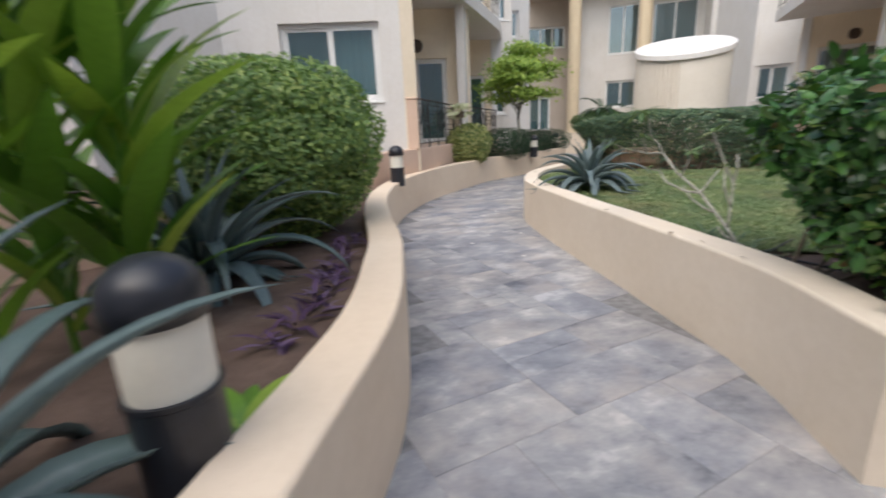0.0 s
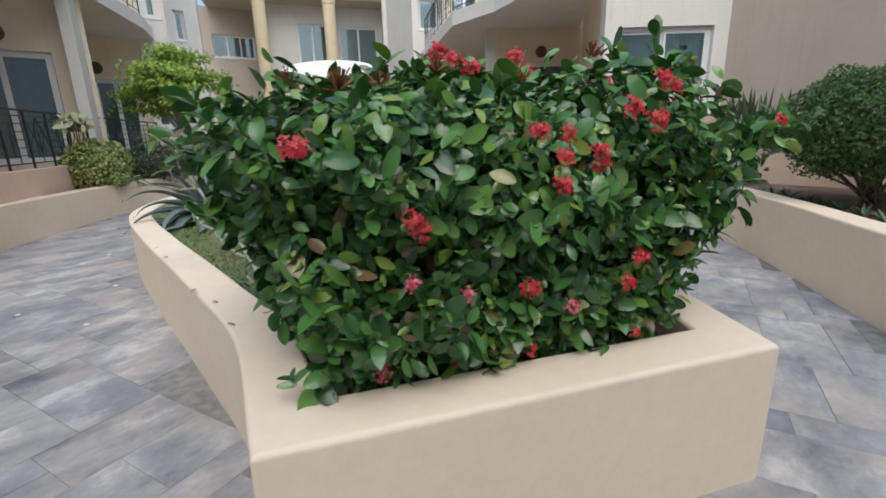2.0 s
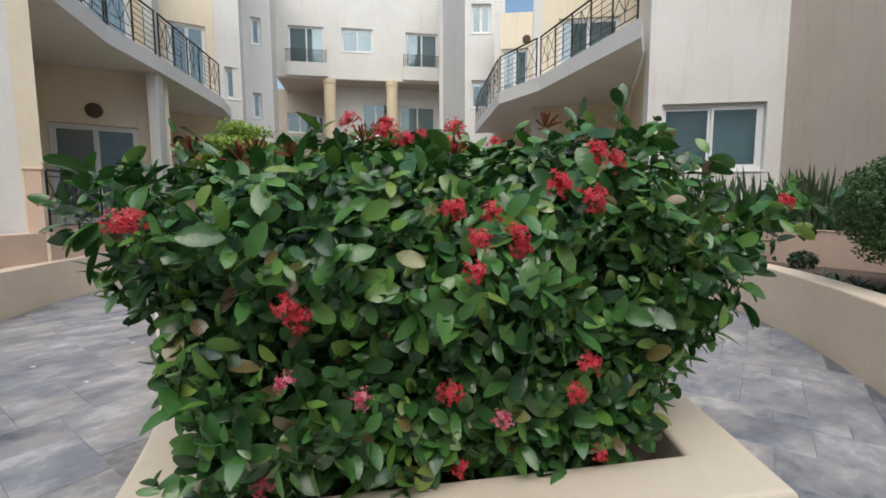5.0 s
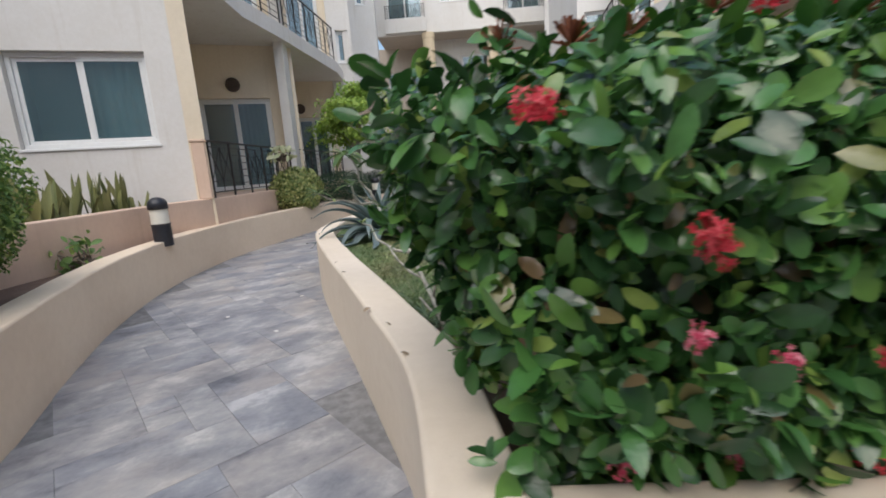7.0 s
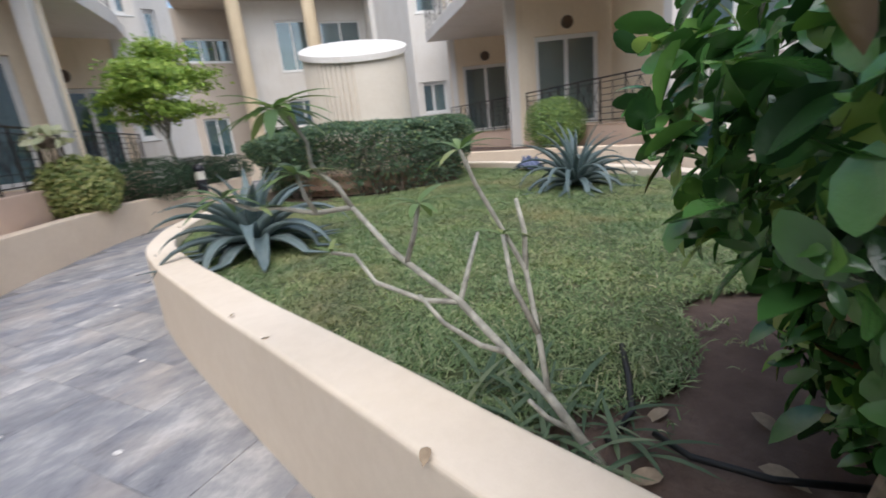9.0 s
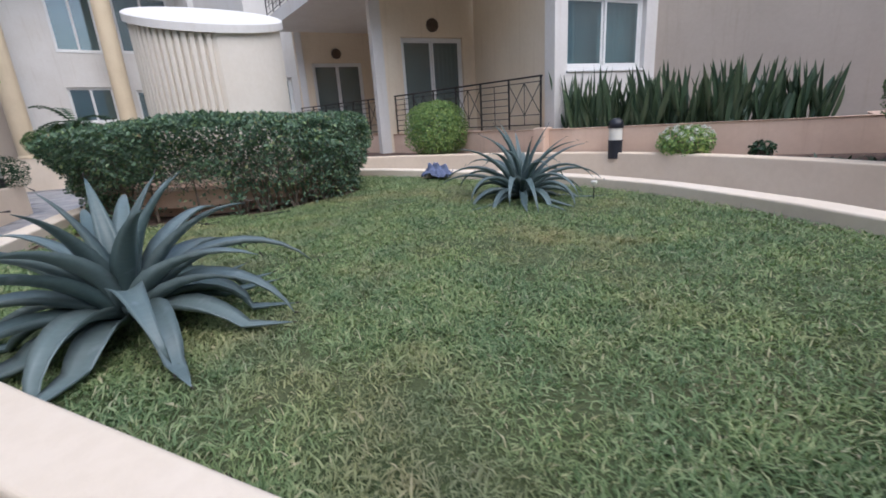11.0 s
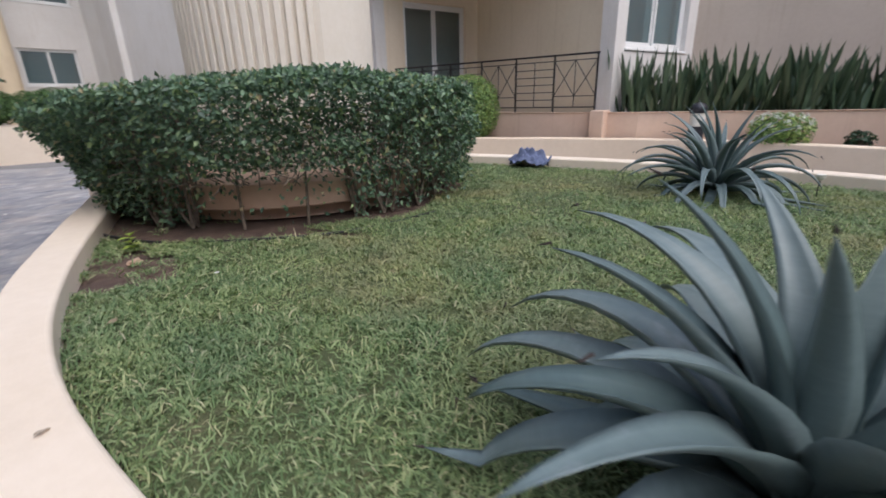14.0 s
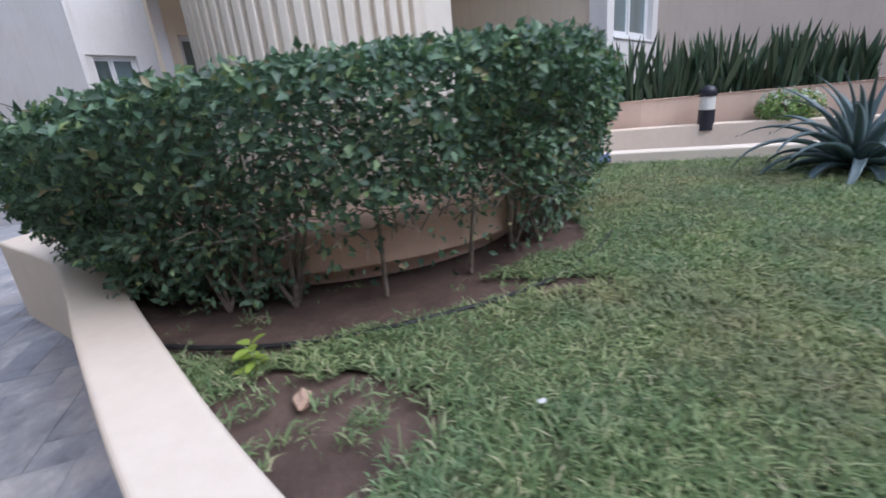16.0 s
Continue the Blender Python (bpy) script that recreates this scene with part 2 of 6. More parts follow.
def slate_material(name, joined=False):
    """Grey-blue slate: every slab has its own tone, with cleft relief and worn pale patches."""
    m, nt, b = material(name, 0.55, 0.0, 0.5)
    tc = nt.nodes.new("ShaderNodeTexCoord")
    if joined:
        lot = nt.nodes.new("ShaderNodeNewGeometry").outputs["Random Per Island"]
    else:
        lot = nt.nodes.new("ShaderNodeObjectInfo").outputs["Random"]
    add = nt.nodes.new("ShaderNodeVectorMath")
    add.operation = "MULTIPLY_ADD"
    add.inputs[1].default_value = (40, 40, 40)
    nt.links.new(lot, add.inputs[0])
    nt.links.new(tc.outputs["Object"], add.inputs[2])
    tone = ramp(nt, lot, [(0.0, (0.285, 0.29, 0.31)), (0.3, (0.305, 0.305, 0.318)), (0.55, (0.325, 0.322, 0.33)), (0.8, (0.345, 0.34, 0.338)), (1.0, (0.34, 0.325, 0.318))])
    mp = nt.nodes.new("ShaderNodeMapping")
    mp.inputs["Scale"].default_value = (1.0, 1.35, 1.0)
    nt.links.new(add.outputs[0], mp.inputs[0])
    n1 = noise_tex(nt, 2.6, 10, vec=mp.outputs[0], rough=0.7)
    col = mix(nt, 0.95, tone, ramp(nt, n1, [(0.33, (0.42, 0.44, 0.49)), (0.44, (0.8, 0.81, 0.85)), (0.54, (1.03, 1.03, 1.03)), (0.64, (1.5, 1.47, 1.42))]), "MULTIPLY")
    n2 = noise_tex(nt, 1.7, 6, vec=add.outputs[0])
    col = mix(nt, ramp(nt, n2, [(0.5, (0, 0, 0)), (0.66, (0.5, 0.5, 0.5))]), col, (0.43, 0.38, 0.34))
    geo = nt.nodes.new("ShaderNodeNewGeometry")
    run = nt.nodes.new("ShaderNodeMapping")
    run.inputs["Rotation"].default_value = (0, 0, radians(-20))
    run.inputs["Scale"].default_value = (0.7, 1.5, 1.0)
    nt.links.new(geo.outputs["Position"], run.inputs[0])
    wide = noise_tex(nt, 1.3, 9, vec=run.outputs[0], rough=0.68)
    col = mix(nt, 1.0, col, ramp(nt, wide, [(0.34, (0.68, 0.7, 0.74)), (0.46, (0.94, 0.95, 0.97)), (0.54, (1.05, 1.05, 1.04)), (0.66, (1.22, 1.2, 1.17))]), "MULTIPLY")
    nt.links.new(col, b.inputs["Base Color"])
    rg = ramp(nt, n1, [(0.3, (0.42, 0.42, 0.42)), (0.7, (0.72, 0.72, 0.72))])
    nt.links.new(rg, b.inputs["Roughness"])
    bump(nt, b, n1, 0.45, 0.014)
    return m


SLATE = slate_material("slate_slab")
MORTAR = plain("grey_mortar", (0.27, 0.265, 0.265), 0.95, vary=0.35, scale=12, relief=0.4)
EARTH = plain("pale_ground", (0.3, 0.27, 0.23), 0.95, vary=0.3, scale=2)


def glass_material():
    m, nt, b = material("tinted_window_glass", 0.02, 0.0, 0.8)
    b.inputs["Base Color"].default_value = (0.28, 0.5, 0.52, 1)
    b.inputs["Transmission Weight"].default_value = 0.9
    b.inputs["IOR"].default_value = 1.85
    b.inputs["Coat Weight"].default_value = 1.0
    b.inputs["Coat Roughness"].default_value = 0.02
    nt.links.new(ramp(nt, noise_tex(nt, 0.7, 2), [(0.3, (0.24, 0.42, 0.46)), (0.7, (0.36, 0.54, 0.58))]), b.inputs["Base Color"])
    return m


GLASS = glass_material()

# ---- small builders ----
def as_object(name, verts, faces, mat, parent=None, smooth=False, label=""):
    me = bpy.data.meshes.new(name)
    me.from_pydata([tuple(v) for v in verts], [], [tuple(f) for f in faces])
    me.materials.append(mat)
    if smooth:
        me.shade_smooth()
    ob = new(name, me)
    if parent:
        ob.parent = parent
    if label:
        ob["label"] = label
    return ob


def part(name, bm, mat, parent=None, label="", smooth=False):
    me = bpy.data.meshes.new(name)
    bm.to_mesh(me)
    bm.free()
    me.materials.append(mat)
    if smooth:
        me.shade_smooth()
    ob = new(name, me)
    if parent:
        ob.parent = parent
    if label:
        ob["label"] = label
    return ob


def thing(name, place=(0, 0, 0), turn=0.0):
    ob = new(name)
    ob.matrix_world = pose(*place, 0, 0, turn)
    ob.empty_display_size = 0.1
    return ob


def box(bm, lo, hi, m=None, bevel=0.0):
    r = bmesh.ops.create_cube(bm, size=1.0)
    vs = r["verts"]
    sx, sy, sz = (hi[i] - lo[i] for i in range(3))
    cx, cy, cz = ((hi[i] + lo[i]) / 2 for i in range(3))
    for v in vs:
        v.co = Vector((v.co.x * sx + cx, v.co.y * sy + cy, v.co.z * sz + cz))
    if bevel:
        es = list({e for v in vs for e in v.link_edges})
        g = bmesh.ops.bevel(bm, geom=es, offset=bevel, segments=1, affect="EDGES")
        vs = list({v for f in g["faces"] for v in f.verts} | {v for v in vs if v.is_valid})
    if m is not None:
        for v in vs:
            v.co = m @ v.co
    return vs


def tube(bm, pts, radii, seg=8, cap=True):
    """A round tube through points, its radius going from entry to entry."""
    rings = []
    pts = [Vector(p) for p in pts]
    if isinstance(radii, (int, float)):
        radii = [radii] * len(pts)
    for i, p in enumerate(pts):
        d = (pts[min(i + 1, len(pts) - 1)] - pts[max(i - 1, 0)]).normalized()
        a = d.orthogonal().normalized() if not rings else (ref - d * ref.dot(d)).normalized()
        ref = a
        b = d.cross(a)
        rings.append([bm.verts.new(p + radii[i] * (math.cos(k * 2 * math.pi / seg) * a + math.sin(k * 2 * math.pi / seg) * b)) for k in range(seg)])
    for r0, r1 in zip(rings, rings[1:]):
        for k in range(seg):
            bm.faces.new((r0[k], r0[(k + 1) % seg], r1[(k + 1) % seg], r1[k]))
    if cap:
        bm.faces.new(rings[0][::-1])
        bm.faces.new(rings[-1])


def lathe(bm, profile, seg=32, centre=(0, 0)):
    """Turn a profile of (radius, z) about the upright axis."""
    rings = []
    for r, z in profile:
        rings.append([bm.verts.new((centre[0] + r * math.cos(2 * math.pi * k / seg), centre[1] + r * math.sin(2 * math.pi * k / seg), z)) for k in range(seg)])
    for a, b in zip(rings, rings[1:]):
        for k in range(seg):
            bm.faces.new((a[k], a[(k + 1) % seg], b[(k + 1) % seg], b[k]))
    bm.faces.new(rings[0][::-1])
    bm.faces.new(rings[-1])


def smooth_line(pts, step=0.12):
    """A Catmull-Rom curve through plan points, cut into even steps."""
    p = [np.array(q, float) for q in pts]
    p = [2 * p[0] - p[1]] + p + [2 * p[-1] - p[-2]]
    out = []
    for i in range(1, len(p) - 2):
        n = max(2, int(np.linalg.norm(p[i + 1] - p[i]) / step))
        for k in range(n):
            t = k / n
            out.append(0.5 * ((2 * p[i]) + (-p[i - 1] + p[i + 1]) * t + (2 * p[i - 1] - 5 * p[i] + 4 * p[i + 1] - p[i + 2]) * t * t + (-p[i - 1] + 3 * p[i] - 3 * p[i + 1] + p[i + 2]) * t ** 3))
    out.append(p[-2])
    return out


def offset_line(pts, d, closed=False):
    """The plan line moved d metres to its left, with mitred corners."""
    n, out = len(pts), []
    for i in range(n):
        a = pts[i - 1] if closed or i else None
        c = pts[(i + 1) % n] if closed or i < n - 1 else None
        ds = []
        if a is not None:
            ds.append((pts[i] - a) / np.linalg.norm(pts[i] - a))
        if c is not None:
            ds.append((c - pts[i]) / np.linalg.norm(c - pts[i]))
        ns = [np.array((-q[1], q[0])) for q in ds]
        m = sum(ns) / len(ns)
        m = m / max(0.3, float(m @ m))
        out.append(pts[i] + m * (d[i] if isinstance(d, (list, np.ndarray)) else d))
    return out


def kerb_wall(name, line, thick, z0, z1, mat, closed=False, round_=0.02):
    """A low wall along a plan line (its path face), going thick metres to the line's left, with softened arrises."""
    thick = np.full(len(line), thick) if isinstance(thick, float) else thick
    arc = [(round_ * (1 - math.cos(q)), z1 - round_ * (1 - math.sin(q))) for q in (0.0, 0.4, 0.8, 1.2, math.pi / 2)]
    profile = [(0, z0)] + arc + [(thick - d, z) for d, z in arc[::-1]] + [(thick, z0)]
    rows = [offset_line(line, d, closed) for d, _ in profile]
    verts, faces, n, k = [], [], len(line), len(profile)
    for i in range(n):
        for j in range(k):
            x, y = rows[j][i]
            w = 0.006 * noise.noise(Vector((x * 1.7, y * 1.7, 3.0)))
            verts.append((x, y, profile[j][1] + (w if profile[j][1] > z0 else 0)))
    for i in range(n if closed else n - 1):
        i2 = (i + 1) % n
        for j in range(k - 1):
            faces.append((i * k + j, i2 * k + j, i2 * k + j + 1, i * k + j + 1))
    if not closed:
        faces.append(tuple(range(k))[::-1])
        faces.append(tuple((n - 1) * k + j for j in range(k)))
    ob = as_object(name, verts, faces, mat)
    bm = bmesh.new()
    bm.from_mesh(ob.data)
    bmesh.ops.recalc_face_normals(bm, faces=bm.faces)
    bm.to_mesh(ob.data)
    bm.free()
    return ob


def inside(poly, x, y):
    c, n = False, len(poly)
    for i in range(n):
        (x1, y1), (x2, y2) = poly[i], poly[i - 1]
        if (y1 > y) != (y2 > y) and x < (x2 - x1) * (y - y1) / (y2 - y1) + x1:
            c = not c
    return c


def fill_plan(name, poly, z, mat, kind="structure"):
    ring3 = [Vector((float(p[0]), float(p[1]), 0.0)) for p in poly]
    tris = tessellate_polygon([ring3])
    verts = [(p.x, p.y, z) for p in ring3]
    faces = []
    for a, b, c in tris:
        up = (ring3[b] - ring3[a]).cross(ring3[c] - ring3[a]).z
        faces.append((a, b, c) if up > 0 else (a, c, b))
    return as_object(name, verts, faces, mat)


def house_wall(name, a, b, z0, z1, mat, openings=(), thick=0.25, label=""):
    """A wall whose outer face runs from a to b (outside lies to the right); openings (s0, s1, z0, z1) go through it."""
    a, b = np.array(a, float), np.array(b, float)
    L = float(np.linalg.norm(b - a))
    u = (b - a) / L
    nrm = np.array((-u[1], u[0]))
    ss = sorted({0.0, L, *[o[0] for o in openings], *[o[1] for o in openings]})
    zs = sorted({z0, z1, *[o[2] for o in openings], *[o[3] for o in openings]})
    solid = {}
    for i in range(len(ss) - 1):
        for j in range(len(zs) - 1):
            cs, cz = (ss[i] + ss[i + 1]) / 2, (zs[j] + zs[j + 1]) / 2
            solid[i, j] = not any(o[0] < cs < o[1] and o[2] < cz < o[3] for o in openings)
    verts, faces, index = [], [], {}

    def vid(i, j, back):
        if (i, j, back) not in index:
            p = a + u * ss[i] + nrm * (thick if back else 0)
            index[i, j, back] = len(verts)
            verts.append((p[0], p[1], zs[j]))
        return index[i, j, back]

    for (i, j), s in solid.items():
        if not s:
            continue
        q = [(i, j), (i + 1, j), (i + 1, j + 1), (i, j + 1)]
        faces.append([vid(*c, 0) for c in q])
        faces.append([vid(*c, 1) for c in q][::-1])
        for (di, dj), (c0, c1) in (((0, -1), (q[0], q[1])), ((1, 0), (q[1], q[2])), ((0, 1), (q[2], q[3])), ((-1, 0), (q[3], q[0]))):
            if not solid.get((i + di, j + dj), False):
                faces.append([vid(*c0, 0), vid(*c0, 1), vid(*c1, 1), vid(*c1, 0)])
    ob = as_object(name, verts, faces, mat)
    return tagged(ob, label, "wall", kind="structure")


def local_frame(a, b, back=0.0):
    """A pose at a with x along the wall and y into it."""
    d = Vector((b[0] - a[0], b[1] - a[1], 0)).normalized()
    m = Matrix(((d.x, -d.y, 0, a[0]), (d.y, d.x, 0, a[1]), (0, 0, 1, 0), (0, 0, 0, 1)))
    return m @ Matrix.Translation((0, back, 0))


counts = {"window": 0, "door": 0}


def glazing(a, b, s0, s1, z0, z1, panes=2, door=False, sill=True, curtain=True, deep=0.12, room=0.9, label=""):
    """A white framed window or sliding door set into an opening, backed by a shallow box coloured grey for a dim room.
    """
    kind = "door" if door else "window"
    counts[kind] += 1
    w = thing("%s_%d" % (kind, counts[kind]))
    w.matrix_world = local_frame(a, b)
    tagged(w, label or ("white framed sliding glass door with tinted panes" if door else "white framed sliding window with tinted panes"), kind, kind="structure")
    f, d = 0.07, deep
    e = 0.003
    bm = bmesh.new()
    box(bm, (s0 + e, d, z0 + e), (s1 - e, d + 0.08, z0 + f), bevel=0.006)
    box(bm, (s0 + e, d, z1 - f), (s1 - e, d + 0.08, z1 - e), bevel=0.006)
    box(bm, (s0 + e, d, z0 + f), (s0 + f, d + 0.08, z1 - f), bevel=0.006)
    box(bm, (s1 - f, d, z0 + f), (s1 - e, d + 0.08, z1 - f), bevel=0.006)
    part("door_frame" if door else "window_frame", bm, UPVC, w)
    step = (s1 - s0 - 2 * f) / panes
    for k in range(panes):
        x0, x1 = s0 + f + k * step, s0 + f + (k + 1) * step
        y = d + (0.012 if k % 2 else 0.042)
        bm = bmesh.new()
        g = 0.055
        for lo, hi in (((x0, z0 + f), (x1, z0 + f + g)), ((x0, z1 - f - g), (x1, z1 - f)), ((x0, z0 + f + g), (x0 + g, z1 - f - g)), ((x1 - g, z0 + f + g), (x1, z1 - f - g))):
            box(bm, (lo[0] + 0.001, y, lo[1] + 0.001), (hi[0] - 0.001, y + 0.028, hi[1] - 0.001), bevel=0.004)
        sash = part("sash", bm, UPVC, w)
        bm = bmesh.new()
        box(bm, (x0 + g - 0.006, y + 0.01, z0 + f + g - 0.006), (x1 - g + 0.006, y + 0.016, z1 - f - g + 0.006))
        pane = part("pane", bm, GLASS, sash, "tinted glass pane")
        pane.visible_shadow = False
    if door:
        bm = bmesh.new()
        hx = (s0 + s1) / 2 + 0.03
        box(bm, (hx, d - 0.02, z0 + 1.0), (hx + 0.03, d + 0.012, z0 + 1.16), bevel=0.006)
        part("door_handle", bm, UPVC, w)
    elif sill:
        bm = bmesh.new()
        box(bm, (s0 - 0.02, -0.03, z0 - 0.045), (s1 + 0.02, d, z0 - 0.002), bevel=0.008)
        part("window_sill", bm, UPVC, w)
    # added box behind the glass, its grey stands in for room shade
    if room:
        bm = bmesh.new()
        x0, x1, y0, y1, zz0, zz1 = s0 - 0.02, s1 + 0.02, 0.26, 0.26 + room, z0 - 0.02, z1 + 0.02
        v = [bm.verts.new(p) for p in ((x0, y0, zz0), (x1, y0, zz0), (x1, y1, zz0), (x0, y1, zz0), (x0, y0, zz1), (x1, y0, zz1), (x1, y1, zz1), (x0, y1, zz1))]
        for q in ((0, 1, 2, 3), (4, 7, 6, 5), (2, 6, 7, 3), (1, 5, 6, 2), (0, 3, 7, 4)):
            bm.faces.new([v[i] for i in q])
        part("room_lining", bm, ROOMSHADE, w, "shallow box behind the glass, coloured grey for a dim room")
        if curtain:
            bm = bmesh.new()
            n = 24
            c0, c1 = s0 + (s1 - s0) * 0.52, s1
            lowv = [bm.verts.new((c0 + (c1 - c0) * i / n, 0.36 + 0.025 * math.sin(i * 1.7), z0 + 0.02)) for i in range(n + 1)]
            topv = [bm.verts.new((v.co.x, v.co.y, z1 + 0.1)) for v in lowv]
            for i in range(n):
                bm.faces.new((lowv[i], lowv[i + 1], topv[i + 1], topv[i]))
            part("curtain", bm, CURTAIN, w, "grey curtain drawn half across", smooth=True)
    return w


def railing(name, a, b, z0, h, bay=0.78, label="", end_post=True):
    """A wrought-iron railing: posts, two rails, bays with level bars and bays with crossed bars in turn."""
    r = thing(name)
    r.matrix_world = local_frame(a, b)
    tagged(r, label or "dark wrought iron railing with crossed and level bars", "railing")
    L = math.hypot(b[0] - a[0], b[1] - a[1])
    n = max(1, round(L / bay))
    w = L / n
    t = 0.011

    def bar(nm, p, q, th=t):
        bm = bmesh.new()
        tube(bm, [p, q], th, 6)
        part(nm, bm, IRON, r)

    bm = bmesh.new()
    box(bm, (-0.03, -0.025, z0 + h - 0.03), (L + 0.03, 0.025, z0 + h), bevel=0.006)
    part("top_rail", bm, IRON, r)
    bar("under_rail", (0, 0, z0 + h - 0.11), (L, 0, z0 + h - 0.11), 0.009)
    bar("bottom_rail", (0, 0, z0 + 0.07), (L, 0, z0 + 0.07))
    for i in range(n + 1):
        bm = bmesh.new()
        box(bm, (i * w - 0.014, -0.014, z0 - 0.02), (i * w + 0.014, 0.014, z0 + h - 0.03))
        part("post", bm, IRON, r)
    lo, hi = z0 + 0.07, z0 + h - 0.11
    for i in range(n):
        x0, x1 = i * w, (i + 1) * w
        if i % 2:
            for k in range(1, 6):
                z = lo + (hi - lo) * k / 6
                bar("level_bar", (x0, 0, z), (x1, 0, z), 0.008)
            bar("upright", ((x0 + x1) / 2, 0, lo), ((x0 + x1) / 2, 0, hi), 0.008)
        else:
            zl = lo + (hi - lo) * 0.24
            bar("level_bar", (x0, 0, zl), (x1, 0, zl), 0.008)
            for q in (0.5,):
                bar("upright", (x0 + w * q, 0, lo), (x0 + w * q, 0, hi), 0.008)
            bar("crossed_bar", (x0, 0, zl), (x0 + w / 2, 0, hi), 0.008)
            bar("crossed_bar", (x0 + w / 2, 0, zl), (x0, 0, hi), 0.008)
            bar("crossed_bar", (x0 + w / 2, 0, zl), (x1, 0, hi), 0.008)
            bar("crossed_bar", (x1, 0, zl), (x0 + w / 2, 0, hi), 0.008)
    return r


def wall_lamp(a, b, s, z):
    """A round louvred bulkhead lamp on a wall."""
    w = thing("wall_lamp")
    w.matrix_world = local_frame(a, b) @ pose(s, -0.002, z, 90, 0, 0)
    tagged(w, "round bronze bulkhead lamp fixed above a door", "wall lamp", "lamps above the doors")
    bm = bmesh.new()
    lathe(bm, [(0.17, 0.0), (0.17, 0.05), (0.15, 0.07), (0.1, 0.085)], 24)
    part("body", bm, LAMPB, w)
    for k in range(4):
        bm = bmesh.new()
        y = -0.1 + k * 0.066
        hw = math.sqrt(max(0.001, 0.15 ** 2 - y * y))
        box(bm, (-hw, y - 0.012, 0.07), (hw, y + 0.012, 0.1), bevel=0.004)
        part("louvre", bm, LAMPB, w)
    return w


def leaves(pos, nrm, length, width, seed, fold=0.15, droop=0.2, jitter=0.7, rows=1):
    """Arrays of a mesh of single leaves: each starts at pos, lies roughly across nrm with its face outwards, and is tilted at random."""
    rng = np.random.default_rng(seed)
    n = len(pos)
    out = nrm + rng.normal(0, jitter * 0.6, (n, 3)) + (0, 0, 0.25)
    out /= np.linalg.norm(out, axis=1, keepdims=True) + 1e-9
    d = rng.normal(0, 1, (n, 3))
    d -= out * (d * out).sum(1, keepdims=True)
    d /= np.linalg.norm(d, axis=1, keepdims=True) + 1e-9
    d = d + nrm * 0.45
    d /= np.linalg.norm(d, axis=1, keepdims=True) + 1e-9
    side = np.cross(d, out)
    side /= np.linalg.norm(side, axis=1, keepdims=True) + 1e-9
    top = np.cross(side, d)
    s = length * rng.uniform(0.6, 1.25, (n, 1))
    w = width * rng.uniform(0.7, 1.2, (n, 1)) * s / length
    if rows == 1:
        v = np.stack([pos, pos + d * s * 0.5 + side * w * 0.5 + top * w * fold, pos + d * s - top * s * droop, pos + d * s * 0.5 - side * w * 0.5 + top * w * fold], 1)
        f = np.array([(0, 1, 2), (0, 2, 3)])
    else:
        def at(u, k):
            return pos + d * s * u + side * w * k + top * (w * abs(k) * fold * 2 - s * droop * u * u)
        v = np.stack([pos, at(0.2, 0.33), at(0.2, -0.33), at(0.45, 0.5), at(0.45, -0.5), at(0.75, 0.45), at(0.75, -0.45), at(0.93, 0.24), at(0.93, -0.24), at(1.0, 0.0), at(0.45, 0.0), at(0.75, 0.0)], 1)
        f = np.array([(0, 1, 10), (1, 3, 10), (3, 5, 11), (3, 11, 10), (5, 7, 11), (7, 9, 11), (9, 8, 11), (8, 6, 11), (6, 4, 11), (4, 10, 11), (4, 2, 10), (2, 0, 10)])
    k = v.shape[1]
    faces = (np.arange(n)[:, None, None] * k + f[None]).reshape(-1, 3)
    return v.reshape(-1, 3), faces


def mesh_fast(name, v, f, mat, parent=None, smooth=False, kind="", label=""):
    me = bpy.data.meshes.new(name)
    n = len(f)
    me.vertices.add(len(v))
    me.vertices.foreach_set("co", np.asarray(v, np.float32).ravel())
    me.loops.add(n * 3)
    me.loops.foreach_set("vertex_index", np.asarray(f, np.int32).ravel())
    me.polygons.add(n)
    me.polygons.foreach_set("loop_start", np.arange(n, dtype=np.int32) * 3)
    me.update(calc_edges=True)
    me.validate()
    me.materials.append(mat)
    if smooth:
        me.shade_smooth()
    ob = new(name, me)
    if parent:
        ob.parent = parent
    if kind:
        ob["kind"] = kind
    if label:
        ob["label"] = label
    return ob


def bush_points(n, half, seed, power=2.5, rough=0.12, freq=2.2, thick=0.35, floor_=-0.95, taper=0.0):
    """Points and outward directions in the outer layer of a lumpy rounded block, about its middle."""
    rng = np.random.default_rng(seed)
    d = rng.normal(0, 1, (n * 2, 3))
    d /= np.linalg.norm(d, axis=1, keepdims=True)
    k = (np.abs(d) ** power).sum(1) ** (-1 / power)
    p = d * k[:, None]
    p = p[p[:, 2] > floor_][:n]
    d = p / np.linalg.norm(p, axis=1, keepdims=True)
    lump = np.array([noise.noise(Vector(q * freq) + Vector((seed * 3.1, 0, 0))) for q in p])
    depth = 1 - thick * rng.random(len(p)) ** 2.2
    r = (1 + rough * lump) * depth
    p = p * r[:, None]
    if taper:
        tx, ty = taper if isinstance(taper, tuple) else (taper, taper)
        low = np.clip((0.55 - p[:, 2]) / 1.5, 0, 1) if isinstance(taper, tuple) else np.clip(0.1 - p[:, 2], 0, 1)
        p[:, 0] *= 1 - tx * low
        p[:, 1] *= 1 - ty * low
    h = np.array(half, float)
    nr = d / h
    nr /= np.linalg.norm(nr, axis=1, keepdims=True)
    return p * h, nr


